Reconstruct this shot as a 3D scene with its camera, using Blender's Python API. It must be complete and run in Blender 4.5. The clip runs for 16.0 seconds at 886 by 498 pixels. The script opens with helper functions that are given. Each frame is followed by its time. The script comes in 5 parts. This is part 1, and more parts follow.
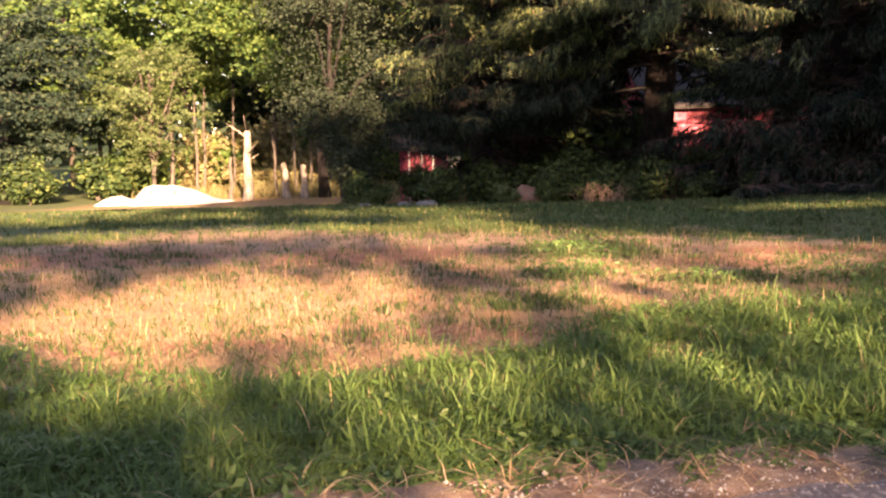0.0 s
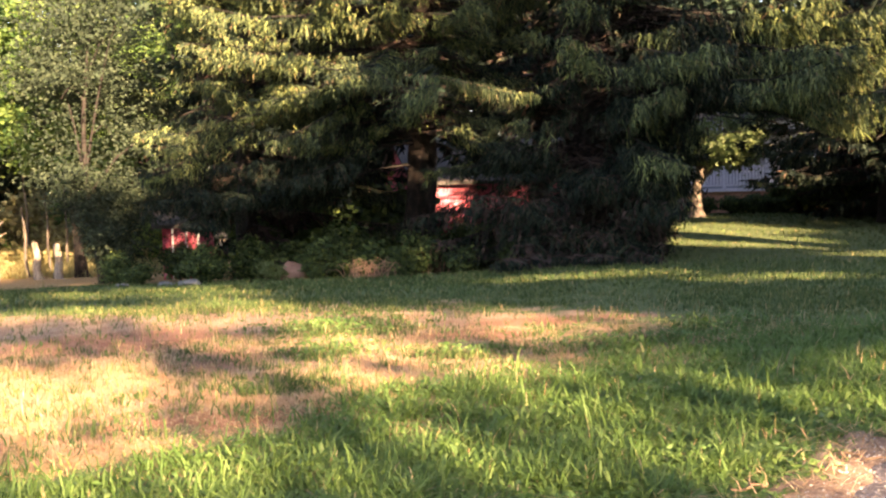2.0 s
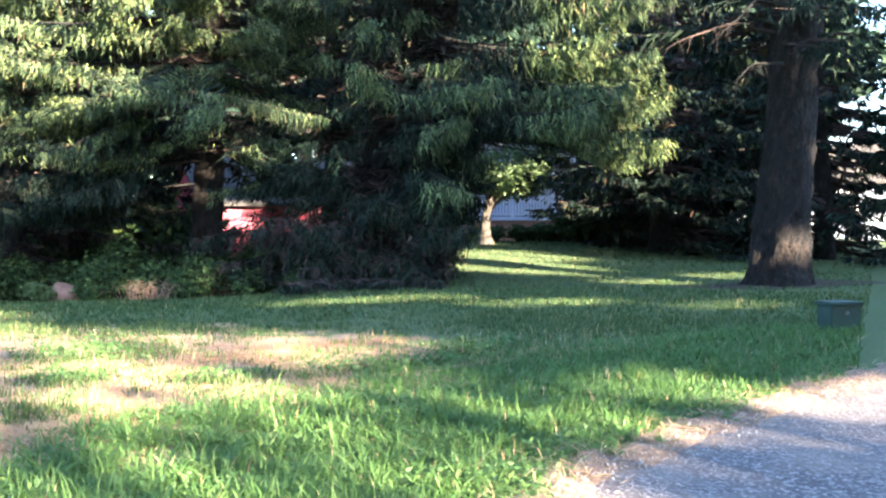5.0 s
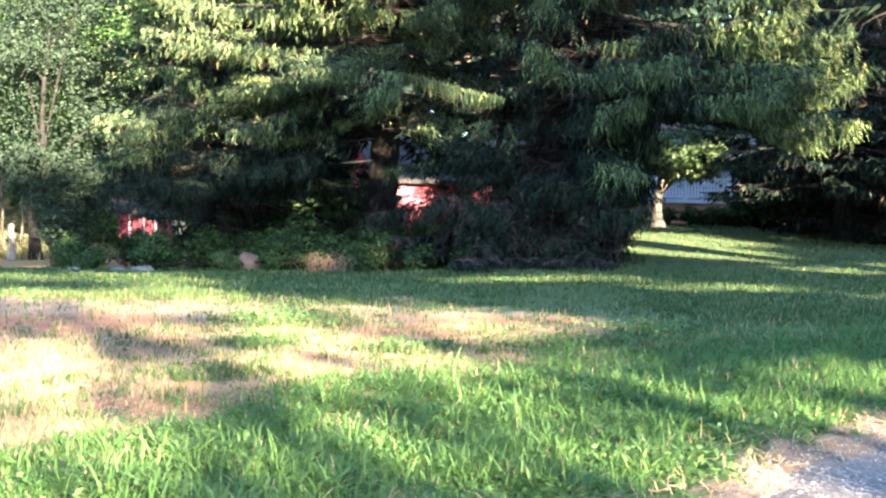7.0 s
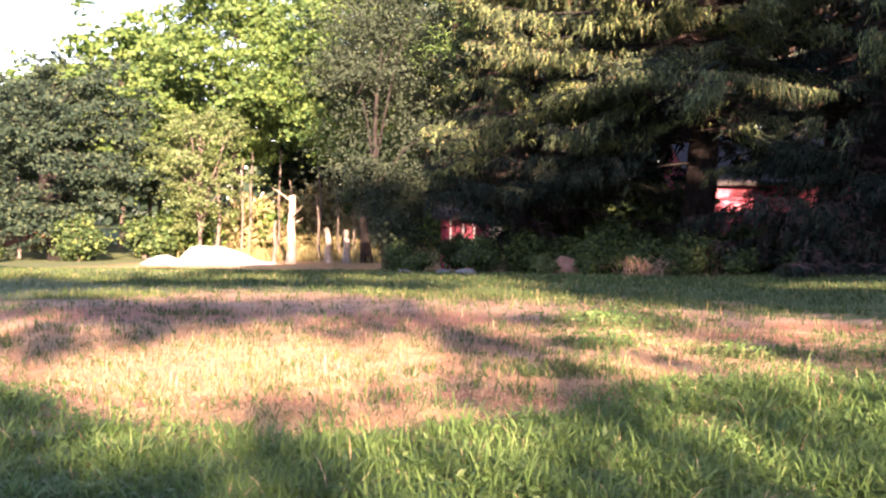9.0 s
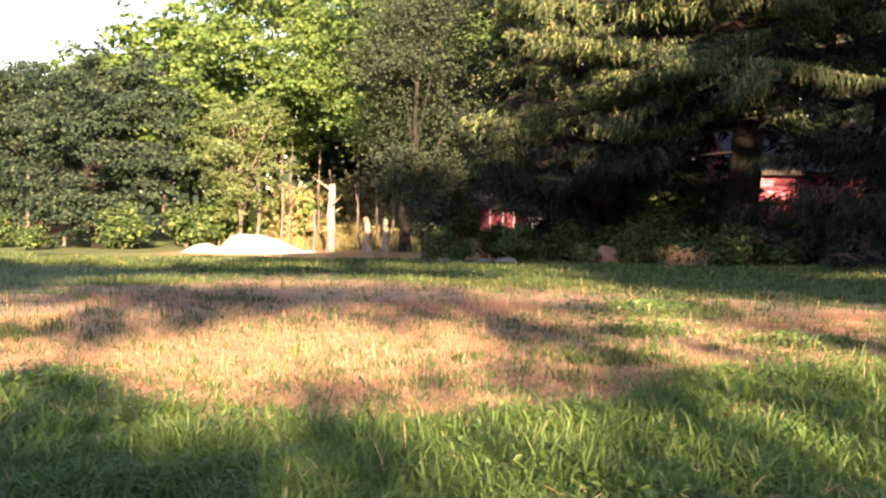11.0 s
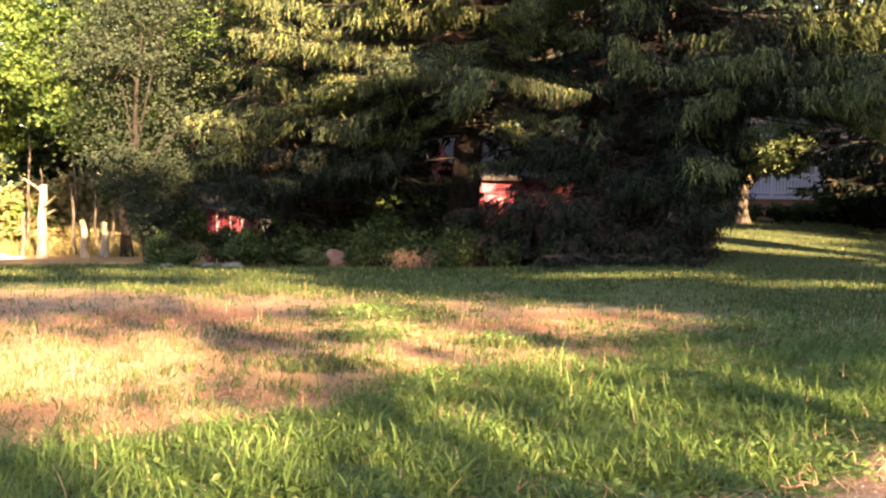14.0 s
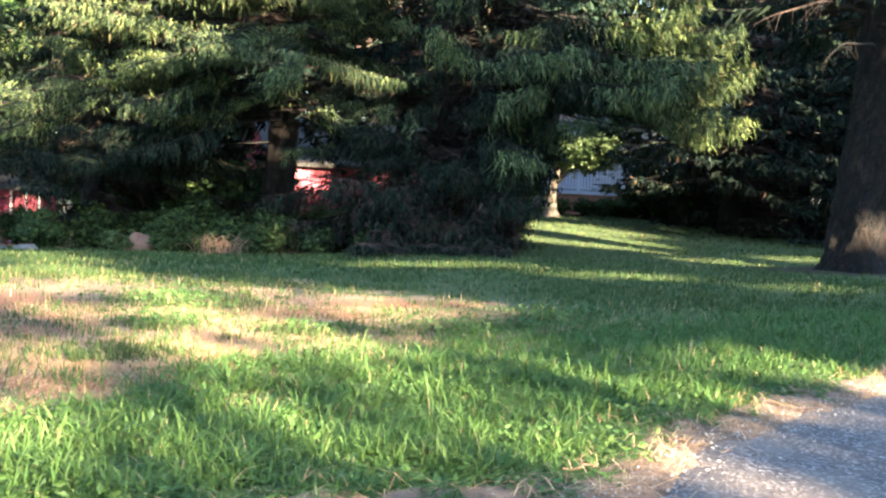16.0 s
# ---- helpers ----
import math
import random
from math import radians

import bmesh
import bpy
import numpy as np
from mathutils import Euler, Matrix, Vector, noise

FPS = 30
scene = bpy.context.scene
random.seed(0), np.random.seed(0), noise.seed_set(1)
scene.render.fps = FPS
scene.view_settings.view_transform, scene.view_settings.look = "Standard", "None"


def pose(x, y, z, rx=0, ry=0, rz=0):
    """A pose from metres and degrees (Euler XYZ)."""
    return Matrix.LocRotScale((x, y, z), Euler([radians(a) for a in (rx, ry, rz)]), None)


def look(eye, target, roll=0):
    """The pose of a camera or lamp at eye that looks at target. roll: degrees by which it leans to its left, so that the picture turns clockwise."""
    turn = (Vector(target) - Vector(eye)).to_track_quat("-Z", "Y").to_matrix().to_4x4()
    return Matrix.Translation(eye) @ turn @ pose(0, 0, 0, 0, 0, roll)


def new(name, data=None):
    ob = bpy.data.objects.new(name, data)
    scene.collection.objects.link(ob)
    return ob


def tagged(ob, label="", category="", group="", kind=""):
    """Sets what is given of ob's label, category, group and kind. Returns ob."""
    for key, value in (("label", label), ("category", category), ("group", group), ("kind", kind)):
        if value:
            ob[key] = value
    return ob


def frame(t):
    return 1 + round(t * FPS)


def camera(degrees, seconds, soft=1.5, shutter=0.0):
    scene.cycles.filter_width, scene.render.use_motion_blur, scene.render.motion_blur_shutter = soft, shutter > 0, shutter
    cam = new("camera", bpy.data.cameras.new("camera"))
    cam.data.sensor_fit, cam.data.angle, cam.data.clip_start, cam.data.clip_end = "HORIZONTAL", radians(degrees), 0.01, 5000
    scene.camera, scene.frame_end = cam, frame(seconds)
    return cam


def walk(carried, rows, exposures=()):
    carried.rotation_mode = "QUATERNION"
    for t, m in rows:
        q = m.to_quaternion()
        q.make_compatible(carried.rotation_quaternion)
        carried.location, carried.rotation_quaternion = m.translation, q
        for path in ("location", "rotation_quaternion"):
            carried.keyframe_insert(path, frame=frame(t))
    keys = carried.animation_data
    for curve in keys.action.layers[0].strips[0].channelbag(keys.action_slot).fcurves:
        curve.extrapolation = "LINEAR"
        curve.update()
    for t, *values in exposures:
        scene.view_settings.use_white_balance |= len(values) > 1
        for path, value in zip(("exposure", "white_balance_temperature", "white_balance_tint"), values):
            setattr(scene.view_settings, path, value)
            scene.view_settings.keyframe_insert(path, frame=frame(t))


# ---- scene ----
cam = camera(49.3, 16.0, soft=2.3)
PATH = [
    (0, (-0.251, 0.019, 1.341), (-0.350, 9.945, 0.134), -1.32),
    (0.5, (-0.198, 0.029, 1.361), (0.127, 9.961, 0.237), -2.04),
    (1, (-0.142, 0.037, 1.387), (0.707, 9.974, 0.647), -1.88),
    (1.5, (-0.079, 0.049, 1.377), (1.490, 9.917, 0.978), -1.17),
    (2, (-0.022, 0.028, 1.380), (2.182, 9.769, 0.879), -1.52),
    (2.5, (0.041, 0.042, 1.405), (2.676, 9.679, 0.991), -1.28),
    (3, (0.092, 0.027, 1.393), (2.986, 9.597, 1.175), -0.81),
    (3.5, (0.161, 0.019, 1.394), (3.413, 9.473, 1.173), -0.80),
    (4, (0.247, -0.001, 1.393), (3.780, 9.350, 1.124), -0.49),
    (4.2, (0.288, 0.015, 1.373), (3.976, 9.306, 1.128), -0.31),
    (4.7, (0.301, 0.017, 1.355), (4.327, 9.191, 1.109), -0.16),
    (5.25, (0.285, -0.019, 1.352), (4.498, 9.077, 1.042), -0.05),
    (5.8, (0.254, -0.055, 1.355), (4.337, 9.079, 0.951), 0.06),
    (6.3, (0.226, -0.053, 1.350), (3.813, 9.270, 0.869), 0.21),
    (6.5, (0.215, -0.025, 1.344), (3.468, 9.415, 0.788), 0.48),
    (7, (0.135, -0.004, 1.338), (2.693, 9.651, 0.838), 1.11),
    (7.5, (0.030, -0.026, 1.316), (1.751, 9.814, 0.859), 1.64),
    (8, (-0.080, -0.009, 1.296), (0.374, 9.962, 0.682), 1.05),
    (8.5, (-0.114, -0.033, 1.292), (-0.231, 9.952, 0.755), 0.70),
    (9, (-0.161, -0.047, 1.303), (-0.693, 9.927, 0.820), 0.35),
    (9.2, (-0.180, -0.044, 1.304), (-0.897, 9.919, 0.821), 0.38),
    (9.7, (-0.212, -0.042, 1.297), (-1.274, 9.901, 0.793), 0.44),
    (10.25, (-0.244, -0.043, 1.279), (-1.475, 9.890, 0.728), 0.49),
    (10.8, (-0.258, -0.038, 1.270), (-1.323, 9.903, 0.684), 0.46),
    (11.3, (-0.244, -0.018, 1.284), (-0.765, 9.952, 0.712), 0.32),
    (11.5, (-0.224, 0.001, 1.305), (-0.392, 9.985, 0.776), 0.08),
    (12, (-0.209, 0.015, 1.305), (0.206, 9.992, 0.779), 0.35),
    (12.5, (-0.173, 0.030, 1.285), (0.579, 9.984, 0.688), 0.72),
    (13, (-0.136, 0.018, 1.294), (1.057, 9.932, 0.749), 0.90),
    (13.5, (-0.105, 0.027, 1.291), (1.357, 9.902, 0.712), 0.71),
    (14, (-0.099, 0.041, 1.305), (1.711, 9.861, 0.770), 0.86),
    (14.5, (-0.067, 0.052, 1.310), (2.297, 9.751, 0.715), 1.34),
    (15, (-0.032, 0.071, 1.284), (2.788, 9.644, 0.645), 1.94),
    (15.5, (0.009, 0.062, 1.280), (3.165, 9.532, 0.680), 2.12),
    (16, (0.032, 0.086, 1.284), (3.644, 9.392, 0.690), 2.63),
]
EXPO = [
    (0, 2.76, 8900, 42),
    (1, 3.08, 9200, 37),
    (2, 3.44, 8950, 30),
    (2.7, 3.83, 8500, 34),
    (3, 3.84, 7300, 20),
    (3.5, 4.04, 6350, 19),
    (4.2, 4.19, 5900, 17),
    (6.3, 4.11, 6200, 8),
    (7, 4.15, 6150, 9),
    (7.5, 4.10, 6700, 35),
    (8, 3.84, 6700, 50),
    (8.5, 3.50, 7050, 48),
    (9.2, 3.20, 7300, 44),
    (11.3, 2.94, 8400, 31),
    (12.5, 3.01, 9300, 34),
    (14, 3.43, 9500, 33),
    (14.8, 3.60, 9300, 34),
    (15.1, 3.68, 9000, 35),
    (15.5, 3.83, 7700, 14),
    (16, 3.84, 6600, 9),
]
walk(cam, [(t, look(eye, target, roll)) for t, eye, target, roll in PATH], EXPO)

# ---- light: low evening sun from behind the viewer, clear sky ----
SUN_ELEV, SUN_YAW = 18.0, 16.0
SUN_WAY = Vector((-math.sin(radians(SUN_YAW)) * math.cos(radians(SUN_ELEV)),
                  math.cos(radians(SUN_YAW)) * math.cos(radians(SUN_ELEV)), -math.sin(radians(SUN_ELEV))))
world = bpy.data.worlds.new("sky")
scene.world = world
world.use_nodes = True
sky = world.node_tree.nodes.new("ShaderNodeTexSky")
sky.sky_type, sky.sun_disc = "NISHITA", False
sky.sun_elevation = radians(SUN_ELEV)
sky.sun_rotation = math.atan2(-SUN_WAY.x, -SUN_WAY.y)
sky.air_density, sky.dust_density, sky.ozone_density = 1.0, 0.7, 2.0
bg = world.node_tree.nodes["Background"]
bg.inputs[1].default_value = 0.074
world.node_tree.links.new(sky.outputs[0], bg.inputs[0])
sun = new("sun", bpy.data.lights.new("sun", "SUN"))
sun.data.energy, sun.data.angle, sun.data.color = 5.0, radians(0.9), (1.0, 0.82, 0.57)
sun.matrix_world = look((0, -40, 20), Vector((0, -40, 20)) + SUN_WAY)

rng = np.random.default_rng(7)


# ---- materials ----
def nodes_of(name):
    m = bpy.data.materials.new(name)
    m.use_nodes = True
    nt = m.node_tree
    return m, nt, nt.nodes["Principled BSDF"]


def noise_node(nt, scale, detail=4.0, rough=0.6, source=None):
    n = nt.nodes.new("ShaderNodeTexNoise")
    n.inputs["Scale"].default_value, n.inputs["Detail"].default_value, n.inputs["Roughness"].default_value = scale, detail, rough
    if source is not None:
        nt.links.new(source, n.inputs["Vector"])
    return n


def ramp_node(nt, source, stops):
    r = nt.nodes.new("ShaderNodeValToRGB")
    e = r.color_ramp.elements
    while len(e) < len(stops):
        e.new(0.5)
    for k, (at, c) in enumerate(stops):
        e[k].position, e[k].color = at, (*c, 1)
    nt.links.new(source, r.inputs[0])
    return r.outputs[0]


def mix_node(nt, fac, a, b, mode="MIX"):
    n = nt.nodes.new("ShaderNodeMix")
    n.data_type, n.blend_type = "RGBA", mode
    for sock, v in ((n.inputs[0], fac), (n.inputs[6], a), (n.inputs[7], b)):
        if isinstance(v, bpy.types.NodeSocket):
            nt.links.new(v, sock)
        elif isinstance(v, (int, float)):
            sock.default_value = v
        else:
            sock.default_value = (*v, 1)
    return n.outputs[2]


def math_node(nt, op, a, b=0.0, clamp=False):
    n = nt.nodes.new("ShaderNodeMath")
    n.operation, n.use_clamp = op, clamp
    for sock, v in ((n.inputs[0], a), (n.inputs[1], b)):
        if isinstance(v, bpy.types.NodeSocket):
            nt.links.new(v, sock)
        else:
            sock.default_value = v
    return n.outputs[0]


def bump_node(nt, height, strength, distance, shader):
    b = nt.nodes.new("ShaderNodeBump")
    b.inputs["Strength"].default_value, b.inputs["Distance"].default_value = strength, distance
    nt.links.new(height, b.inputs["Height"])
    nt.links.new(b.outputs[0], shader.inputs["Normal"])


def leaf_material(name, stops, translucent=0.35, rough=0.55, patch=0.6, patch_scale=1.2, patch_tint=(0.6, 0.55, 0.4), gloss=0.3):
    """Leaves, blades and needles: each piece its own shade, drifts of another tint, some light through it."""
    m, nt, p = nodes_of(name)
    geo = nt.nodes.new("ShaderNodeNewGeometry")
    col = ramp_node(nt, geo.outputs["Random Per Island"], stops)
    big = noise_node(nt, patch_scale, 3.0, 0.6, geo.outputs["Position"])
    fac = ramp_node(nt, big.outputs[0], [(0.42, (0, 0, 0)), (0.66, (patch,) * 3)])
    col = mix_node(nt, fac, col, mix_node(nt, 1.0, col, patch_tint, "MULTIPLY"))
    nt.links.new(col, p.inputs["Base Color"])
    p.inputs["Roughness"].default_value = rough
    p.inputs["Specular IOR Level"].default_value = gloss
    tr = nt.nodes.new("ShaderNodeBsdfTranslucent")
    nt.links.new(col, tr.inputs[0])
    mx = nt.nodes.new("ShaderNodeMixShader")
    mx.inputs[0].default_value = translucent
    nt.links.new(p.outputs[0], mx.inputs[1])
    nt.links.new(tr.outputs[0], mx.inputs[2])
    nt.links.new(mx.outputs[0], nt.nodes["Material Output"].inputs[0])
    return m


def rough_material(name, stops, scale, bump=0.4, distance=0.02, rough=0.85, stretch=(1, 1, 1), fine=6.0):
    """Bark, stone, soil, painted boards: two scales of colour noise and relief."""
    m, nt, p = nodes_of(name)
    tc = nt.nodes.new("ShaderNodeTexCoord")
    mp = nt.nodes.new("ShaderNodeMapping")
    mp.inputs["Scale"].default_value = stretch
    nt.links.new(tc.outputs["Object"], mp.inputs[0])
    a = noise_node(nt, scale, 5.0, 0.65, mp.outputs[0])
    b = noise_node(nt, scale * fine, 3.0, 0.6, mp.outputs[0])
    both = math_node(nt, "ADD", math_node(nt, "MULTIPLY", a.outputs[0], 0.65), math_node(nt, "MULTIPLY", b.outputs[0], 0.35))
    nt.links.new(ramp_node(nt, both, stops), p.inputs["Base Color"])
    p.inputs["Roughness"].default_value = rough
    bump_node(nt, both, bump, distance, p)
    return m


BARE_SPOTS = [(-2.1, 6.1, 0.8, 0.3), (-0.1, 6.3, 0.8, 0.35), (-1.2, 10.6, 1.4, 1.0), (-4.4, 10.8, 1.8, 1.1), (-0.2, 9.0, 0.5, 0.9), (2.5, 9.6, 0.7, 0.4), (-2.3, 5.45, 0.3, 0.2), (3.6, 10.3, 1.2, 0.4)]


def ground_material():
    m, nt, p = nodes_of("lawn_soil")
    geo = nt.nodes.new("ShaderNodeNewGeometry")
    pos = geo.outputs["Position"]
    sep = nt.nodes.new("ShaderNodeSeparateXYZ")
    nt.links.new(pos, sep.inputs[0])
    mid, fine, wide = noise_node(nt, 1.1, 4, 0.6, pos), noise_node(nt, 45, 4, 0.7, pos), noise_node(nt, 0.35, 3, 0.6, pos)
    thatch = ramp_node(nt, fine.outputs[0], [(0.3, (0.17, 0.1, 0.065)), (0.5, (0.33, 0.21, 0.13)), (0.72, (0.5, 0.36, 0.23))])
    green = ramp_node(nt, fine.outputs[0], [(0.3, (0.025, 0.04, 0.012)), (0.55, (0.06, 0.10, 0.025)), (0.75, (0.13, 0.17, 0.05))])
    litter = ramp_node(nt, fine.outputs[0], [(0.3, (0.16, 0.09, 0.04)), (0.5, (0.36, 0.22, 0.1)), (0.72, (0.52, 0.37, 0.2))])
    blot = noise_node(nt, 2.6, 3, 0.6, pos)
    thatch = mix_node(nt, ramp_node(nt, blot.outputs[0], [(0.45, (0, 0, 0)), (0.62, (0.75,) * 3)]), thatch, mix_node(nt, 1.0, thatch, (0.72, 0.55, 0.48), "MULTIPLY"))
    # worn reddish patches
    for cx, cy, a, b in BARE_SPOTS:
        wx = math_node(nt, "POWER", math_node(nt, "ABSOLUTE", math_node(nt, "DIVIDE", math_node(nt, "SUBTRACT", sep.outputs[0], cx), a)), 2.0)
        wy = math_node(nt, "POWER", math_node(nt, "ABSOLUTE", math_node(nt, "DIVIDE", math_node(nt, "SUBTRACT", sep.outputs[1], cy), b)), 2.0)
        worn = math_node(nt, "ADD", math_node(nt, "ADD", wx, wy), math_node(nt, "MULTIPLY", math_node(nt, "SUBTRACT", blot.outputs[0], 0.5), 2.4))
        thatch = mix_node(nt, ramp_node(nt, worn, [(0.5, (0.85,) * 3), (1.3, (0, 0, 0))]), thatch, mix_node(nt, 1.0, thatch, (0.8, 0.52, 0.45), "MULTIPLY"))
    # the dry part of the lawn is an uneven ellipse
    ex = math_node(nt, "POWER", math_node(nt, "ABSOLUTE", math_node(nt, "DIVIDE", math_node(nt, "ADD", sep.outputs[0], 1.5), 6.2)), 2.0)
    ey = math_node(nt, "POWER", math_node(nt, "ABSOLUTE", math_node(nt, "DIVIDE", math_node(nt, "SUBTRACT", sep.outputs[1], 9.6), 4.6)), 2.0)
    edge = math_node(nt, "ADD", math_node(nt, "ADD", ex, ey), math_node(nt, "MULTIPLY", math_node(nt, "SUBTRACT", mid.outputs[0], 0.5), 2.2))
    dry = ramp_node(nt, edge, [(0.75, (1, 1, 1)), (1.15, (0, 0, 0))])
    col = mix_node(nt, dry, green, thatch)
    far = math_node(nt, "ADD", math_node(nt, "MULTIPLY", math_node(nt, "SUBTRACT", sep.outputs[1], 25.5), 0.4),
                    math_node(nt, "MULTIPLY", math_node(nt, "SUBTRACT", wide.outputs[0], 0.5), 2.0))
    side = math_node(nt, "MULTIPLY", math_node(nt, "SUBTRACT", 9.0, sep.outputs[0]), 0.4, True)
    fac = math_node(nt, "MULTIPLY", math_node(nt, "ADD", far, 0.0, True), math_node(nt, "MULTIPLY", side, math_node(nt, "MULTIPLY", math_node(nt, "ADD", sep.outputs[0], 13.0), 0.5, True)))
    col = mix_node(nt, fac, col, litter)
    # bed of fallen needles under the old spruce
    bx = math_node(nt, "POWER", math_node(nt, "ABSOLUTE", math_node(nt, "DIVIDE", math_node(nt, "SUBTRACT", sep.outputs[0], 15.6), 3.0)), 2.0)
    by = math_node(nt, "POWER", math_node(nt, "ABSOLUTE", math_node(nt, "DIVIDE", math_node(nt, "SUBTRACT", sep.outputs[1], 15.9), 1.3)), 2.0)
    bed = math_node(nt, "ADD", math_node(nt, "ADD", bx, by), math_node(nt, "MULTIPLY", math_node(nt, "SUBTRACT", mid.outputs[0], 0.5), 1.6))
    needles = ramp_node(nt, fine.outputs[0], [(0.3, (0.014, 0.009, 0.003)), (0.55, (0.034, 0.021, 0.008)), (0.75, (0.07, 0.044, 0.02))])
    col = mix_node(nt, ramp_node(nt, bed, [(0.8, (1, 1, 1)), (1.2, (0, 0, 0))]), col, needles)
    nt.links.new(col, p.inputs["Base Color"])
    p.inputs["Roughness"].default_value = 0.95
    bump_node(nt, fine.outputs[0], 0.6, 0.03, p)
    return m


def asphalt_material():
    m, nt, p = nodes_of("worn_asphalt")
    geo = nt.nodes.new("ShaderNodeNewGeometry")
    pos = geo.outputs["Position"]
    vor = nt.nodes.new("ShaderNodeTexVoronoi")
    vor.inputs["Scale"].default_value = 55
    nt.links.new(pos, vor.inputs["Vector"])
    grit, stain = noise_node(nt, 160, 3, 0.7, pos), noise_node(nt, 1.6, 4, 0.6, pos)
    stones = ramp_node(nt, vor.outputs["Color"], [(0.2, (0.05, 0.043, 0.045)), (0.6, (0.105, 0.088, 0.088)), (0.9, (0.36, 0.33, 0.31))])
    col = mix_node(nt, ramp_node(nt, grit.outputs[0], [(0.4, (0, 0, 0)), (0.7, (0.7,) * 3)]), stones, (0.115, 0.1, 0.1))
    col = mix_node(nt, ramp_node(nt, stain.outputs[0], [(0.45, (0, 0, 0)), (0.7, (0.5,) * 3)]), col, (0.27, 0.21, 0.17))
    # soil washed over the edge
    sep = nt.nodes.new("ShaderNodeSeparateXYZ")
    nt.links.new(pos, sep.inputs[0])
    off = math_node(nt, "SUBTRACT", sep.outputs[1], math_node(nt, "MULTIPLY", sep.outputs[0], 0.36))
    dirt, wash = noise_node(nt, 14, 4, 0.7, pos), noise_node(nt, 2.5, 3, 0.6, pos)
    edge = math_node(nt, "ADD", math_node(nt, "MULTIPLY", math_node(nt, "SUBTRACT", off, 3.0), 1.6),
                     math_node(nt, "ADD", math_node(nt, "MULTIPLY", math_node(nt, "SUBTRACT", dirt.outputs[0], 0.5), 1.6), math_node(nt, "MULTIPLY", math_node(nt, "SUBTRACT", wash.outputs[0], 0.5), 1.4)))
    col = mix_node(nt, ramp_node(nt, edge, [(0.05, (0, 0, 0)), (0.5, (0.9,) * 3)]), col, (0.24, 0.165, 0.115))
    nt.links.new(col, p.inputs["Base Color"])
    p.inputs["Roughness"].default_value = 0.85
    bump_node(nt, vor.outputs["Distance"], 0.7, 0.008, p)
    return m


MAT_GROUND = ground_material()
MAT_ASPHALT = asphalt_material()
MAT_GRASS = leaf_material("green_grass", [(0.0, (0.047, 0.1, 0.029)), (0.5, (0.087, 0.166, 0.048)), (0.9, (0.132, 0.218, 0.072)), (0.985, (0.16, 0.23, 0.08)), (0.99, (0.36, 0.29, 0.17))], 0.3, 0.5, 0.6, 0.9, (0.75, 0.82, 0.75), 0.1)
MAT_LAWN = leaf_material("short_lawn", [(0.0, (0.038, 0.073, 0.03)), (0.6, (0.068, 0.118, 0.045)), (0.92, (0.125, 0.16, 0.064)), (1.0, (0.3, 0.25, 0.14))], 0.25, 0.8, 0.6, 0.5, (1.2, 0.98, 0.85), 0.04)
MAT_STRAW = leaf_material("dry_grass", [(0.0, (0.37, 0.21, 0.125)), (0.45, (0.525, 0.35, 0.205)), (0.85, (0.66, 0.5, 0.315)), (1.0, (0.25, 0.25, 0.1))], 0.25, 0.75, 0.6, 0.9, (0.85, 0.7, 0.62), 0.1)
MAT_WEED = leaf_material("lawn_weeds", [(0.0, (0.05, 0.115, 0.032)), (0.6, (0.09, 0.18, 0.055)), (1.0, (0.16, 0.25, 0.085))], 0.35, 0.45)
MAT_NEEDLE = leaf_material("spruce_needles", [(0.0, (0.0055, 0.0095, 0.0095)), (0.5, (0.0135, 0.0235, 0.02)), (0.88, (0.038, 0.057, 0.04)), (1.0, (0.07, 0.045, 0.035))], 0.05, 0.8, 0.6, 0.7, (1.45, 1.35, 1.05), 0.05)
# paler needles: sunlight put into the colour of the outer bough ends
MAT_SUNNED = leaf_material("spruce_needles_sunned", [(0.0, (0.022, 0.038, 0.028)), (0.5, (0.064, 0.092, 0.05)), (0.8, (0.125, 0.162, 0.076)), (0.93, (0.18, 0.215, 0.096)), (1.0, (0.16, 0.11, 0.075))], 0.14, 0.75, 0.75, 0.55, (1.3, 1.3, 0.95), 0.06)
MAT_DRY_BUSH = leaf_material("dry_undergrowth", [(0.0, (0.19, 0.16, 0.075)), (0.6, (0.29, 0.27, 0.13)), (1.0, (0.38, 0.38, 0.2))], 0.35, 0.6)
MAT_MAPLE = leaf_material("maple_leaves", [(0.0, (0.042, 0.1, 0.034)), (0.5, (0.082, 0.155, 0.045)), (1.0, (0.142, 0.218, 0.064))], 0.4, 0.5, 0.5, 0.5, (1.2, 1.1, 0.8), 0.2)
MAT_OAK = leaf_material("oak_leaves", [(0.0, (0.012, 0.026, 0.02)), (0.6, (0.024, 0.046, 0.033)), (1.0, (0.064, 0.09, 0.055))], 0.25, 0.75, 0.5, 0.4, (1.15, 1.15, 0.95), 0.08)
MAT_SAPLING = leaf_material("sapling_leaves", [(0.0, (0.07, 0.118, 0.042)), (0.6, (0.11, 0.168, 0.068)), (1.0, (0.175, 0.228, 0.1))], 0.4, 0.5)
MAT_CEDAR = leaf_material("cedar_leaves", [(0.0, (0.016, 0.025, 0.018)), (0.6, (0.032, 0.05, 0.033)), (1.0, (0.056, 0.075, 0.05))], 0.12, 0.7, 0.6, 0.8, (1.1, 1.1, 1.0), 0.06)
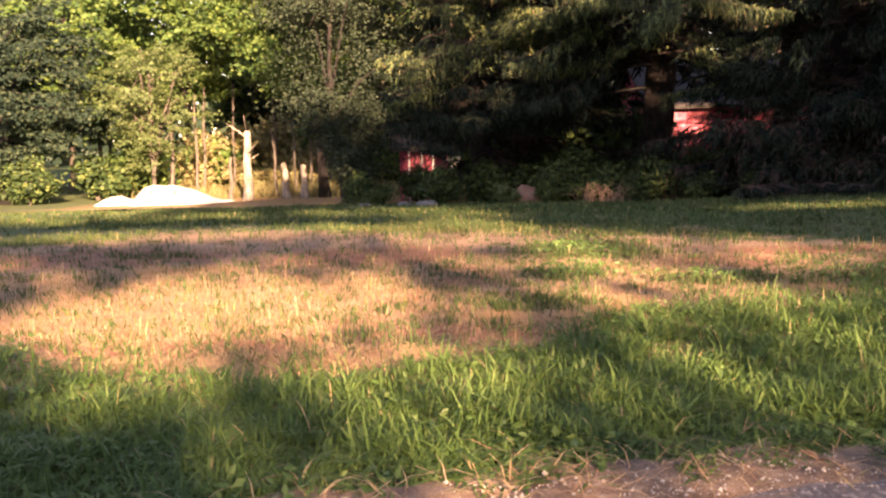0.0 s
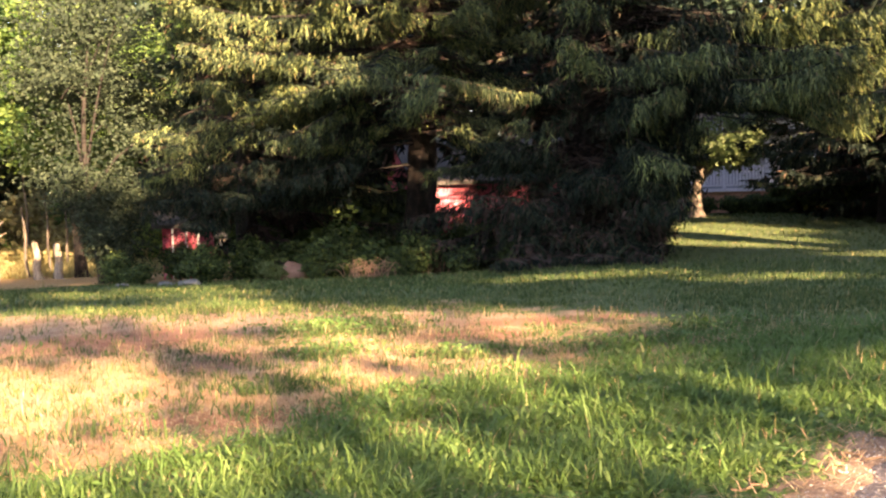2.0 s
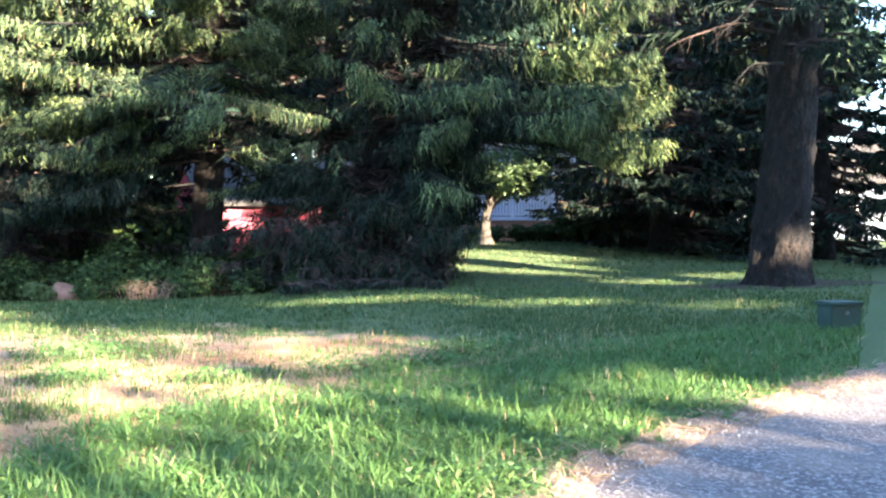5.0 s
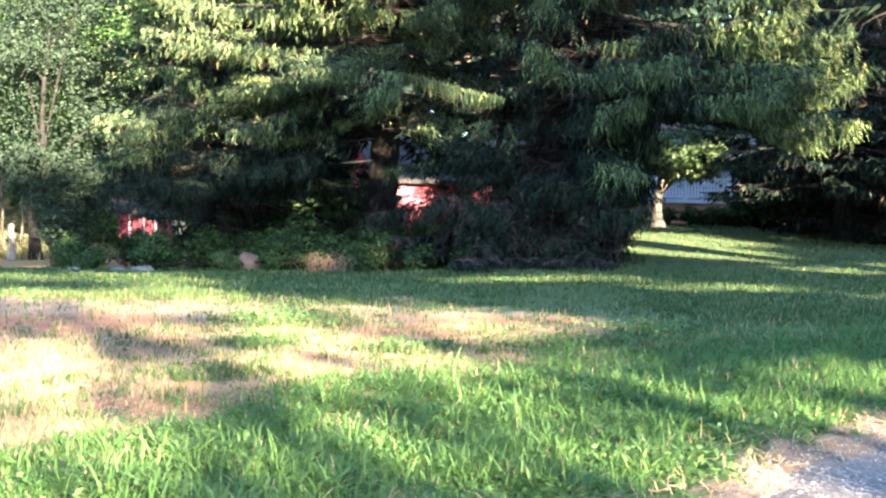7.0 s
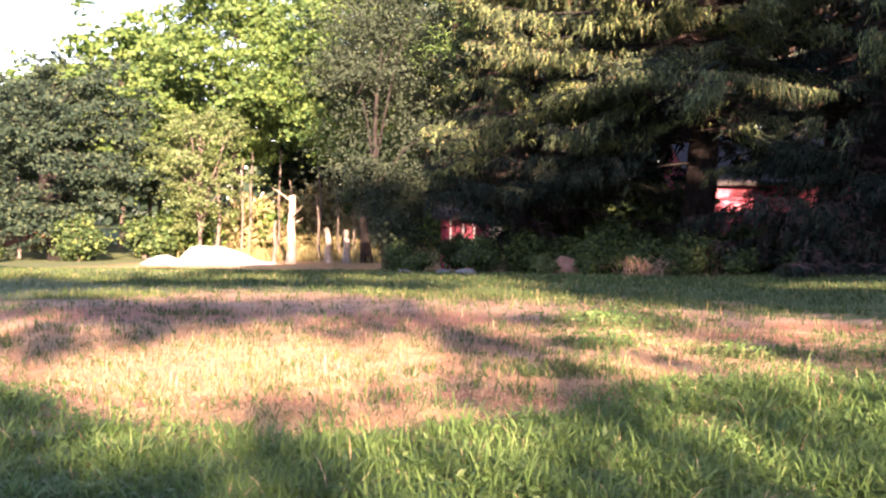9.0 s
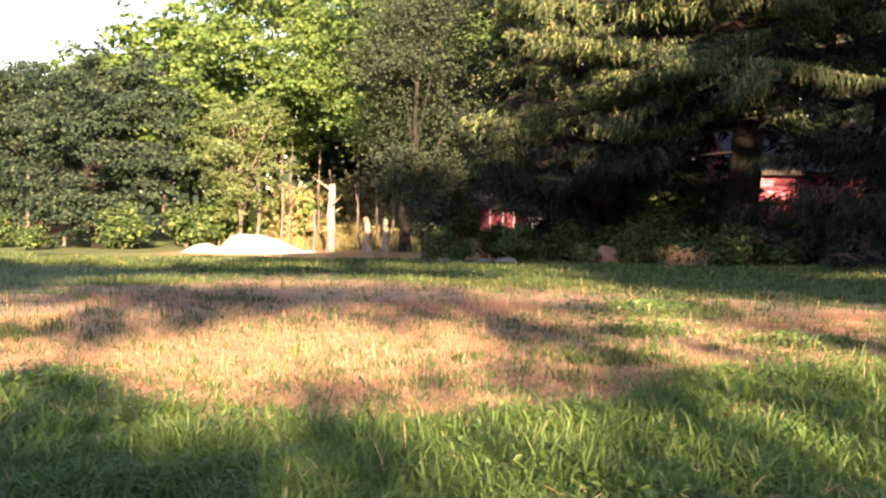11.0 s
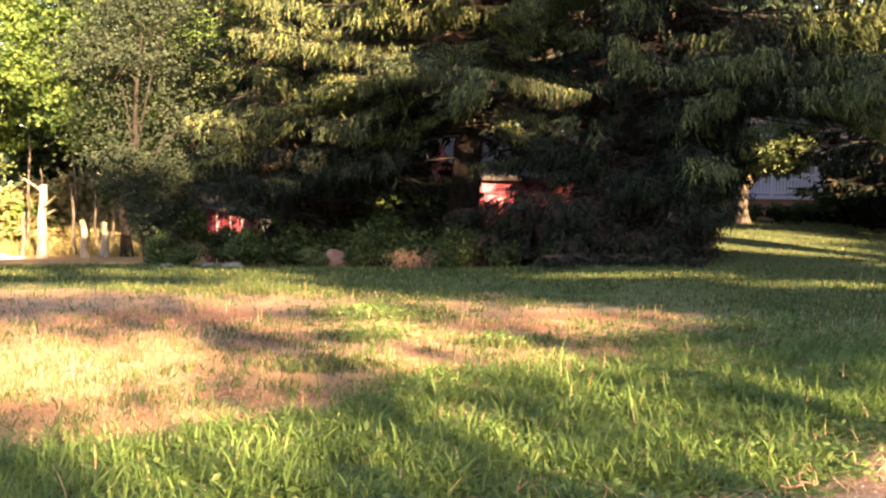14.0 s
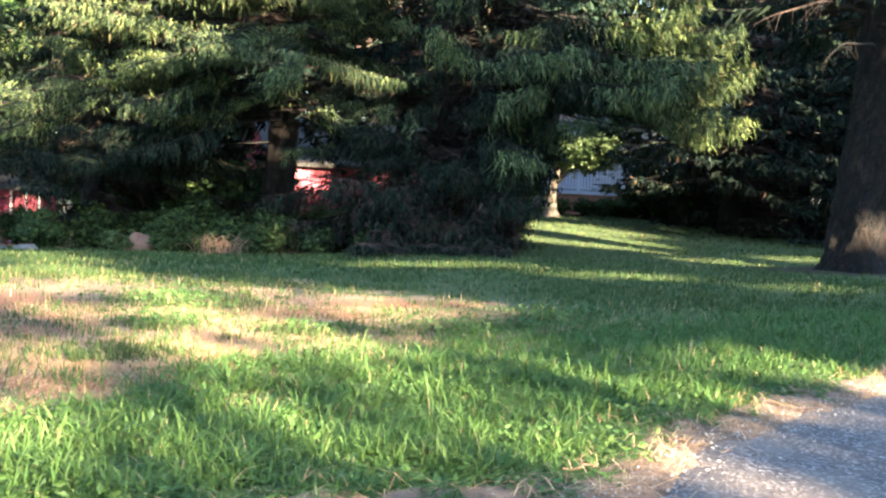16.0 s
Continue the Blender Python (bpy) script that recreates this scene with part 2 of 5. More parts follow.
MAT_SHRUB = leaf_material("shrub_leaves", [(0.0, (0.02, 0.044, 0.018)), (0.6, (0.05, 0.092, 0.034)), (0.9, (0.11, 0.16, 0.055)), (1.0, (0.16, 0.2, 0.06))], 0.25, 0.5, 0.5, 0.9, (0.7, 0.75, 0.7), 0.15)
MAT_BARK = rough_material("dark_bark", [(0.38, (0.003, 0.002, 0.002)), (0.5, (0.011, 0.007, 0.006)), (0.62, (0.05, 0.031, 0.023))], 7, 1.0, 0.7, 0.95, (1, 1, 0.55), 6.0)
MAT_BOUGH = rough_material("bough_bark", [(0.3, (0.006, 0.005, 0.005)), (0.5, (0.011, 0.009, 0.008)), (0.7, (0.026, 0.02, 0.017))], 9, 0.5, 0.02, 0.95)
MAT_DEAD = rough_material("dead_spruce_twigs", [(0.3, (0.012, 0.008, 0.008)), (0.5, (0.04, 0.025, 0.022)), (0.7, (0.11, 0.068, 0.055))], 3, 0.3, 0.01, 0.95)
MAT_PALE_BARK = rough_material("pale_bark", [(0.35, (0.07, 0.055, 0.045)), (0.48, (0.22, 0.18, 0.145)), (0.62, (0.46, 0.4, 0.33))], 8, 0.6, 0.02, 0.8, (1, 1, 0.3))
MAT_GREY_BARK = rough_material("grey_bark", [(0.3, (0.045, 0.037, 0.03)), (0.5, (0.1, 0.083, 0.067)), (0.7, (0.19, 0.16, 0.13))], 8, 0.7, 0.03, 0.85, (1, 1, 0.3))
MAT_TWIG = rough_material("dead_twigs", [(0.3, (0.1, 0.06, 0.04)), (0.5, (0.22, 0.14, 0.09)), (0.7, (0.38, 0.26, 0.17))], 14, 0.4, 0.01, 0.9)
MAT_STONE = rough_material("stone", [(0.3, (0.2, 0.19, 0.18)), (0.5, (0.34, 0.32, 0.3)), (0.7, (0.5, 0.48, 0.45))], 7, 0.6, 0.03, 0.85)
MAT_BROWN_STONE = rough_material("red_brown_stone", [(0.3, (0.12, 0.06, 0.045)), (0.5, (0.22, 0.12, 0.085)), (0.7, (0.32, 0.19, 0.14))], 6, 0.6, 0.03, 0.9)
MAT_DARK_STONE = rough_material("dark_grey_stone", [(0.3, (0.07, 0.07, 0.07)), (0.5, (0.14, 0.14, 0.135)), (0.7, (0.25, 0.25, 0.24))], 6, 0.6, 0.03, 0.9)
MAT_SOIL = rough_material("bare_soil", [(0.3, (0.075, 0.045, 0.033)), (0.5, (0.2, 0.128, 0.088)), (0.7, (0.4, 0.29, 0.21))], 9, 0.9, 0.04, 0.95, (1, 1, 1), 9)
MAT_TARP = rough_material("white_sheet", [(0.3, (0.66, 0.63, 0.57)), (0.55, (0.78, 0.76, 0.72)), (0.75, (0.84, 0.83, 0.8))], 2.5, 0.35, 0.06, 0.6)
MAT_RED = rough_material("red_paint", [(0.3, (0.24, 0.015, 0.04)), (0.5, (0.36, 0.035, 0.075)), (0.66, (0.55, 0.2, 0.25))], 7, 0.3, 0.01, 0.6)
MAT_WHITE = rough_material("white_paint", [(0.3, (0.66, 0.66, 0.66)), (0.5, (0.78, 0.78, 0.78)), (0.7, (0.84, 0.84, 0.83))], 4, 0.2, 0.01, 0.5)
MAT_SIDING = rough_material("blue_grey_siding", [(0.3, (0.2, 0.23, 0.29)), (0.5, (0.26, 0.3, 0.37)), (0.7, (0.32, 0.36, 0.43))], 3, 0.3, 0.02, 0.6, (0.2, 0.2, 6))
# white porch rail with the blue of its shade put into the colour
MAT_RAIL = rough_material("white_paint_in_blue_shade", [(0.3, (0.4, 0.43, 0.52)), (0.5, (0.5, 0.53, 0.62)), (0.7, (0.58, 0.6, 0.68))], 4, 0.2, 0.01, 0.5)
MAT_BRICK = rough_material("brick_base", [(0.3, (0.24, 0.10, 0.07)), (0.5, (0.34, 0.16, 0.11)), (0.7, (0.42, 0.24, 0.17))], 9, 0.5, 0.02, 0.9)
MAT_ROOF = rough_material("dark_shingle", [(0.3, (0.025, 0.023, 0.023)), (0.5, (0.05, 0.045, 0.045)), (0.7, (0.08, 0.075, 0.07))], 7, 0.6, 0.02, 0.95)
MAT_GREEN_PAINT = rough_material("dark_green_paint", [(0.3, (0.012, 0.03, 0.026)), (0.5, (0.02, 0.048, 0.04)), (0.7, (0.04, 0.07, 0.06))], 5, 0.2, 0.004, 0.5)
MAT_BROWN = rough_material("brown_boards", [(0.3, (0.12, 0.045, 0.03)), (0.5, (0.2, 0.08, 0.05)), (0.7, (0.28, 0.13, 0.08))], 4, 0.4, 0.01, 0.8, (1, 1, 0.15))


def glass_material():
    m, nt, p = nodes_of("window_glass")
    n = noise_node(nt, 3.0, 2.0)
    nt.links.new(ramp_node(nt, n.outputs[0], [(0.3, (0.02, 0.025, 0.03)), (0.7, (0.05, 0.055, 0.06))]), p.inputs["Base Color"])
    p.inputs["Roughness"].default_value = 0.06
    return m


MAT_GLASS = glass_material()


# ---- mesh helpers ----
def smooth01(a, lo, hi):
    t = np.clip((np.asarray(a, float) - lo) / (hi - lo), 0, 1)
    return t * t * (3 - 2 * t)


def ground_z(x, y):
    """The lawn: level near the drive, falling behind the trees on one side and rising gently towards the house."""
    x, y = np.asarray(x, float), np.asarray(y, float)
    fall = -0.95 * smooth01(y, 12, 37) * (1 - smooth01(x, 3, 12))
    rise = 0.5 * smooth01(y, 17, 36) * smooth01(x, 6, 14)
    bumps = 0.03 * np.sin(x * 0.9 + 0.6 * y) * np.sin(y * 0.7 - 0.3 * x) * smooth01(y, 4.5, 7)
    return fall + rise + bumps


def np_mesh(name, verts, faces, smooth=False):
    """A mesh from arrays of vertices and of triangles or quads (a list of arrays may mix both)."""
    me = bpy.data.meshes.new(name)
    faces = faces if isinstance(faces, list) else [faces]
    faces = [f for f in faces if len(f)]
    me.vertices.add(len(verts))
    me.vertices.foreach_set("co", np.ascontiguousarray(verts, np.float32).ravel())
    loops = np.concatenate([f.ravel() for f in faces]).astype(np.int32)
    sizes = np.concatenate([np.full(len(f), f.shape[1]) for f in faces])
    me.loops.add(len(loops))
    me.loops.foreach_set("vertex_index", loops)
    me.polygons.add(len(sizes))
    me.polygons.foreach_set("loop_start", np.concatenate([[0], np.cumsum(sizes)[:-1]]).astype(np.int32))
    me.polygons.foreach_set("use_smooth", np.full(len(sizes), smooth))
    me.update(calc_edges=True)
    me.validate()
    return me


def part(name, bm, material, parent=None, label=""):
    """Links a bmesh or a mesh as one object under a thing or a part."""
    if isinstance(bm, bmesh.types.BMesh):
        me = bpy.data.meshes.new(name)
        bm.to_mesh(me)
        bm.free()
    else:
        me = bm
    if material is not None and not me.materials:
        me.materials.append(material)
    ob = new(name, me)
    ob.parent = parent
    if material is not None and me.materials[0] != material:
        ob.material_slots[0].link = "OBJECT"
        ob.material_slots[0].material = material
    return tagged(ob, label)


def thing(name, x, y, label, category, group="", kind="", z=None):
    ob = new(name)
    ob.location = (x, y, float(ground_z(x, y)) if z is None else z)
    return tagged(ob, label, category, group, kind)


def box(bm, x0, x1, y0, y1, z0, z1, bevel=0.0):
    made = bmesh.ops.create_cube(bm, size=1.0)["verts"]
    for v in made:
        v.co = Vector((x0 + (v.co.x + 0.5) * (x1 - x0), y0 + (v.co.y + 0.5) * (y1 - y0), z0 + (v.co.z + 0.5) * (z1 - z0)))
    if bevel:
        edges = list({e for v in made for e in v.link_edges})
        bmesh.ops.bevel(bm, geom=edges, offset=bevel, segments=2, affect="EDGES")
    return bm


def tubes(paths, radii, sides=6):
    """Tapered tubes along paths, an array (n, k, 3), with radii (n, k): vertices and quads."""
    paths, radii = np.asarray(paths, float), np.asarray(radii, float)
    n, k, _ = paths.shape
    way = np.gradient(paths, axis=1)
    way /= np.linalg.norm(way, axis=-1, keepdims=True) + 1e-9
    ref = np.where(np.abs(way[..., 2:3]) > 0.9, np.array([1.0, 0, 0]), np.array([0, 0, 1.0]))
    u = np.cross(way, ref)
    u /= np.linalg.norm(u, axis=-1, keepdims=True) + 1e-9
    v = np.cross(way, u)
    a = np.arange(sides) * 2 * np.pi / sides
    ring = u[:, :, None] * np.cos(a)[None, None, :, None] + v[:, :, None] * np.sin(a)[None, None, :, None]
    verts = (paths[:, :, None] + ring * radii[:, :, None, None]).reshape(-1, 3)
    idx = np.arange(n * k * sides).reshape(n, k, sides)
    q = np.stack([idx[:, :-1], np.roll(idx, -1, 2)[:, :-1], np.roll(idx, -1, 2)[:, 1:], idx[:, 1:]], -1).reshape(-1, 4)
    return verts, q


def blades(xy, height, width, lean, turn, curl, segments, z=None):
    """Grass blades: bent strips that taper to a point."""
    n = len(xy)
    base = np.column_stack([xy, ground_z(xy[:, 0], xy[:, 1]) - 0.005 if z is None else z])
    out = np.column_stack([np.cos(turn), np.sin(turn), np.zeros(n)])
    side = np.column_stack([-np.sin(turn + curl), np.cos(turn + curl), np.zeros(n)])
    rows_v = []
    for k in range(segments + 1):
        s = k / segments
        mid = base + out * (height * lean * s ** 1.7)[:, None] + np.array([0, 0, 1.0]) * (height * (s - 0.38 * lean * s * s))[:, None]
        w = width * (0.85 + 0.5 * s - 1.35 * s ** 2.2)
        if k < segments:
            rows_v += [mid - side * w[:, None] / 2, mid + side * w[:, None] / 2]
        else:
            rows_v.append(mid)
    verts = np.stack(rows_v, 1)
    per = verts.shape[1]
    first = np.arange(n)[:, None] * per
    quads = np.concatenate([first + np.array([2 * k, 2 * k + 1, 2 * k + 3, 2 * k + 2]) for k in range(segments - 1)]) if segments > 1 else np.zeros((0, 4), int)
    tris = first + np.array([2 * segments - 2, 2 * segments - 1, 2 * segments])
    return verts.reshape(-1, 3), [quads, tris]


def leaf_quads(centres, size, r, flat=0.0, long=1.35, facing=None):
    """Leaves: folded four-cornered blades turned every way. flat: how far they lie level."""
    n = len(centres)
    a = r.normal(size=(n, 3))
    a[:, 2] *= 1 - flat
    a /= np.linalg.norm(a, axis=1, keepdims=True) + 1e-9
    b = r.normal(size=(n, 3))
    b[:, 2] *= 1 - flat
    if facing is not None:
        b = np.cross(facing + 0.45 * b, a)
    b -= a * (a * b).sum(1, keepdims=True)
    b /= np.linalg.norm(b, axis=1, keepdims=True) + 1e-9
    nrm = np.cross(a, b)
    s = (np.asarray(size) * r.uniform(0.65, 1.3, n))[:, None]
    p0, p2 = centres - a * s * long / 2, centres + a * s * long / 2
    p1, p3 = centres + b * s * 0.45 + nrm * s * 0.14 - a * s * 0.1, centres - b * s * 0.45 + nrm * s * 0.14 - a * s * 0.1
    verts = np.stack([p0, p1, p2, p3], 1).reshape(-1, 3)
    first = np.arange(n)[:, None] * 4
    return verts, np.concatenate([first + np.array([0, 1, 2]), first + np.array([0, 2, 3])])


def joined(pieces):
    """Several (verts, faces) put together."""
    vs, fs, at = [], [], 0
    for v, f in pieces:
        for g in f if isinstance(f, list) else [f]:
            if len(g):
                fs.append(g + at)
        vs.append(v)
        at += len(v)
    return np.concatenate(vs), fs


# ---- ground, one sheet to the horizon ----
def build_ground():
    ax = np.unique(np.concatenate([np.linspace(-16, 30, 93), np.sign(np.linspace(-1, 1, 41)) * (30 + 900 * np.abs(np.linspace(-1, 1, 41)) ** 2.5)]))
    ay = np.unique(np.concatenate([np.linspace(2, 46, 89), np.linspace(-1, 1, 41) ** 3 * 900]))
    gx, gy = np.meshgrid(ax, ay)
    gz = ground_z(gx, gy)
    # the drive lies 2 cm lower than the turf beside it
    gz -= 0.06 * (1 - smooth01(gy - drive_edge(gx), -0.5, 0.1))
    verts = np.stack([gx, gy, gz], -1).reshape(-1, 3)
    i = np.arange(gx.size).reshape(gx.shape)
    q = np.stack([i[:-1, :-1], i[:-1, 1:], i[1:, 1:], i[1:, :-1]], -1).reshape(-1, 4)
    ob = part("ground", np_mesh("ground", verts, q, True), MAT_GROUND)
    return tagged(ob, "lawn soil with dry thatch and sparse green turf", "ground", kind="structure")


def drive_edge(x):
    """The line along which the turf ends at the drive."""
    x = np.asarray(x, float)
    off = np.interp(x, [-14, -0.23, 0.17, 0.86, 1.35, 1.95, 2.4, 3.2, 3.8, 4.4, 24], [3.72, 3.72, 3.6, 3.44, 3.37, 3.12, 3.08, 3.4, 3.44, 3.64, 3.58])
    return off + 0.36 * x + 0.04 * np.sin(2.3 * x) + 0.035 * np.sin(6.1 * x + 1) + 0.025 * np.sin(15 * x + 2 * np.sin(4 * x))


build_ground()


def build_drive():
    xs = np.linspace(-14, 24, 609)
    rows_d = []
    for k, off in enumerate((-0.2, -0.38, -1.0, -2.5, -4.5)):
        wob = (0.07 * np.sin(5 * xs + 3 * np.sin(2.1 * xs)) + 0.045 * np.sin(14 * xs + 2 * np.sin(5 * xs)) + 0.02 * np.sin(37 * xs + 3 * np.sin(11 * xs))) if k == 0 else 0
        rows_d.append(np.column_stack([xs + 0.36 * -off * 0, drive_edge(xs) + off + wob, np.full_like(xs, (-0.035, 0.004, 0.012, 0.02, -0.05)[k])]))
    verts = np.concatenate(rows_d)
    i = np.arange(len(verts)).reshape(5, -1)
    q = np.stack([i[1:, :-1], i[1:, 1:], i[:-1, 1:], i[:-1, :-1]], -1).reshape(-1, 4)
    ob = part("road", np_mesh("road", verts, q, True), MAT_ASPHALT)
    tagged(ob, "worn grey asphalt drive with gritty, crumbling edge", "drive", kind="structure")
    # bare soil between drive and turf
    rows_s = []
    for off, z in ((-0.48, -0.03), (-0.3, 0.004), (-0.12, 0.014), (0.06, 0.012), (0.25, -0.03)):
        rows_s.append(np.column_stack([xs, drive_edge(xs) + off + 0.03 * np.sin(7 * xs + off * 30), z + 0.008 * np.sin(13 * xs + 20 * off)]))
    verts = np.concatenate(rows_s)
    i = np.arange(len(verts)).reshape(5, -1)
    q = np.stack([i[:-1, :-1], i[:-1, 1:], i[1:, 1:], i[1:, :-1]], -1).reshape(-1, 4)
    ob = part("soil_verge", np_mesh("soil_verge", verts, q, True), MAT_SOIL)
    tagged(ob, "strip of bare reddish soil along the drive", "soil", kind="structure")


build_drive()


# ---- trees ----
def twigs(p0, way, length, width, sag, r):
    """Needle-covered twigs: strips with toothed edges, turned every way and bent by their weight."""
    n = len(p0)
    down = np.array([0, 0, -1.0])
    u = np.cross(way, r.normal(size=(n, 3)))
    u /= np.linalg.norm(u, axis=1, keepdims=True) + 1e-9
    out = []
    for k, (s, w) in enumerate(((0, 0.55), (0.5, 1.0), (1.0, 0.16))):
        mid = p0 + way * (length * s)[:, None] + down * (sag * length * s * s)[:, None]
        shift = (0.1, -0.12, 0.0)[k]
        out += [mid - u * (width * (w + shift) / 2)[:, None], mid + u * (width * (w - shift) / 2)[:, None]]
    verts = np.stack(out, 1)
    first = np.arange(n)[:, None] * 6
    q = np.concatenate([first + np.array([2 * k, 2 * k + 1, 2 * k + 3, 2 * k + 2]) for k in range(2)])
    return verts.reshape(-1, 3), q


def sprigs(p0, way, length, width, r):
    """Short needle sprigs: slim pointed blades turned every way."""
    n = len(p0)
    u = np.cross(way, r.normal(size=(n, 3)))
    u *= (width / 2 / (np.linalg.norm(u, axis=1) + 1e-9))[:, None]
    verts = np.stack([p0 - u, p0 + u, p0 + way * length[:, None]], 1)
    return verts.reshape(-1, 3), np.arange(3 * n).reshape(-1, 3)


def spruce_meshes(name, H, R, trunk_r, seed, low=0.35, extra=(), fine=0.064, thin=(), bare=None, keep=None, hang=0.3, per=5, sunned_from=0.66, sunned_low=0.0, steep=0.0, whole=False, scaly=False):
    """Trunk, boughs and needles of a spruce with sagging boughs and hanging twigs. extra: long boughs (azimuth, height, length).
    fine: how close the twigs are set on the boughs of the open side (0: coarse all round); thin: boxes (x0, x1, z0, z1) that are nearly bare; keep: which twig places stay; hang: length of the hanging twigs; whole: boughs with a bare middle are left out."""
    r = np.random.default_rng(seed)
    rings, sides = (150, 84) if scaly else (34, 22)
    zs = H * np.linspace(0, 1, rings) ** 1.7
    flare = 1 + 0.45 * np.exp(-zs / 0.35)
    path = np.column_stack([0.12 * np.sin(zs * 0.5 + seed), 0.12 * np.cos(zs * 0.4), zs - 0.15])
    trunk = tubes(path[None], (trunk_r * flare * (1 - zs / H) ** 0.8 + 0.015)[None], sides)
    ang, at = np.tile(np.arange(sides) * 2 * np.pi / sides, rings), np.repeat(zs, sides)
    lobe = 0.09 * np.sin(3 * ang + seed + 0.4 * at) * np.exp(-at / 1.2) + 0.05 * np.sin(5 * ang + 1.9 * at) + 0.035 * np.sin(9 * ang - 5.3 * at + seed) + 0.03 * np.sin(2 * ang + 7.7 * at)
    mid = np.repeat(path, sides, axis=0)
    if scaly:
        # plates of bark with open furrows between them
        round_at = np.column_stack([2.6 * np.cos(ang), 2.6 * np.sin(ang), 1.5 * at])
        furrow = np.array([abs(noise.noise(Vector(q * 2.2))) + 0.5 * abs(noise.noise(Vector(q * 5.1 + 7.0))) for q in round_at])
        lobe += 0.075 * np.minimum(furrow, 0.45) / 0.45 - 0.05 + 0.06 * np.array([noise.noise(Vector(q * 0.8 + 3.0)) for q in round_at])
    trunk = (mid + (trunk[0] - mid) * (1 + lobe)[:, None], trunk[1])
    boughs = []
    z = low
    while z < H - 0.4:
        for _ in range(per if z < 8.5 else 2):
            f = 1 - z / H
            a = r.uniform(0, 2 * np.pi)
            bay = 0.5 + 0.75 * noise.noise(Vector((2.2 * math.cos(a), 2.2 * math.sin(a), z * 0.75 + seed)))
            L = R * f ** 0.7 * r.uniform(0.75, 1.1) * min(1.1, max(0.4, 0.45 + 0.9 * bay))
            boughs.append((a, z + r.uniform(-0.15, 0.15), L))
        z += r.uniform(0.26, 0.4) * (1 if z < 8.5 else 1.7)
    boughs = [b for b in boughs if bare is None or not bare(b)] + list(extra)
    m = 12
    s = np.linspace(0, 1, m)
    paths, radii, tw, short, sunned_twigs, dead = [], [], [], [], [], []
    for az, z0, L, *droop in boughs:
        low_hang = droop[0] if droop else hang
        out = np.array([math.cos(az), math.sin(az), 0.0])
        sag = r.uniform(0.22, 0.5) * (1.15 if z0 < 6 else 0.7) + steep
        rise = L * (0.16 * s - sag * s ** 1.6 + 0.2 * s ** 4)
        side = np.array([-out[1], out[0], 0.0])
        bend = r.normal(0, 0.08)
        p = out * (L * s)[:, None] + side * (L * bend * s * s)[:, None] + np.array([0, 0, 1.0]) * (z0 + rise)[:, None]
        p[:, 2] = np.maximum(p[:, 2], 0.12 + 0.1 * s)
        if whole:
            on = keep(p)[2:]
            if on.mean() < 0.7 and np.any(on[1:] & ~on[:-1]):
                continue
        if keep is None:
            paths.append(p)
        else:
            # the wood ends where the bough was cut
            stays = np.nonzero(keep(p))[0]
            end = s[stays[-1]] if len(stays) else 0.15
            paths.append(np.column_stack([np.interp(s * end, s, p[:, c]) for c in range(3)]))
        radii.append((0.008 + 0.005 * L) * (1 - 0.85 * s))
        near = fine and z0 < 8 and out[1] < 0.25
        step, wide = (fine, 0.027) if near else ((0.14, 0.07) if z0 < 9 else (0.3, 0.18))
        n = max(6, int(L / step))
        t = np.sort(r.uniform(0.1, 1.0, n))
        base = np.column_stack([np.interp(t, s, p[:, c]) for c in range(3)])
        tang = np.column_stack([np.interp(t, s, np.gradient(p[:, c])) for c in range(3)])
        tang /= np.linalg.norm(tang, axis=1, keepdims=True)
        taper = np.minimum(1.0, (1.12 - t) * 2.2)
        inner = (t < (0.4 if L > 2 else 0.15)) | ((r.random(n) < 0.35) & bool(fine and z0 < 2.3))
        # side twigs, then short twigs off them; those near the trunk are dead and bare
        for sgn in (-1, 1):
            l = r.uniform(0.2, 1.15 if near else 0.7, n) * taper * min(1.0, 0.45 + L / 5)
            way = tang * r.uniform(0.5, 0.9, n)[:, None] + sgn * side * r.uniform(0.6, 1.0, n)[:, None] + np.array([0, 0, 1.0]) * r.uniform(-0.35, 0.12, n)[:, None]
            way /= np.linalg.norm(way, axis=1, keepdims=True)
            sets = [(base, way, l, np.full(n, wide * 1.1), r.uniform(0.1, 0.45, n))]
            for _ in range(5 if near else 2):
                mid = base + way * (l * r.uniform(0.1, 0.98, n))[:, None]
                mid[:, 2] -= 0.1 * l
                hl = low_hang * (0.16 + 1.0 * r.random(n) ** 1.6) * (0.6 + 0.4 * taper) * min(1.0, 0.5 + L / 6) if near else r.uniform(0.07, 0.5, n) * (0.6 + 0.4 * taper) * min(1.0, 0.5 + L / 6)
                loose = 0.2 if droop else 0.26 if near else 0.5
                hw = np.column_stack([r.normal(0, loose, n), r.normal(0, loose, n), np.full(n, -0.8)]) + 0.9 * loose * tang
                hw /= np.linalg.norm(hw, axis=1, keepdims=True)
                hl = np.minimum(hl, np.maximum(mid[:, 2] - 0.02, 0.03))
                if not near:
                    sets.append((mid, hw, hl, np.full(n, wide * 1.4), np.full(n, 0.25)))
                    continue
                # a strand is a rope of short needle sprays
                for k in range(4):
                    spray = hw + r.normal(0, 0.3, (n, 3))
                    spray /= np.linalg.norm(spray, axis=1, keepdims=True)
                    at = mid + hw * (hl * 0.25 * k)[:, None] - 0.3 * (wide * spray)
                    sets.append((at, spray, 0.05 + hl * r.uniform(0.22, 0.42, n), wide * r.uniform(1.0, 1.9, n) * (1 - 0.12 * k), np.full(n, 0.25)))
            tw.append([w[~inner] for w in sets[0]])
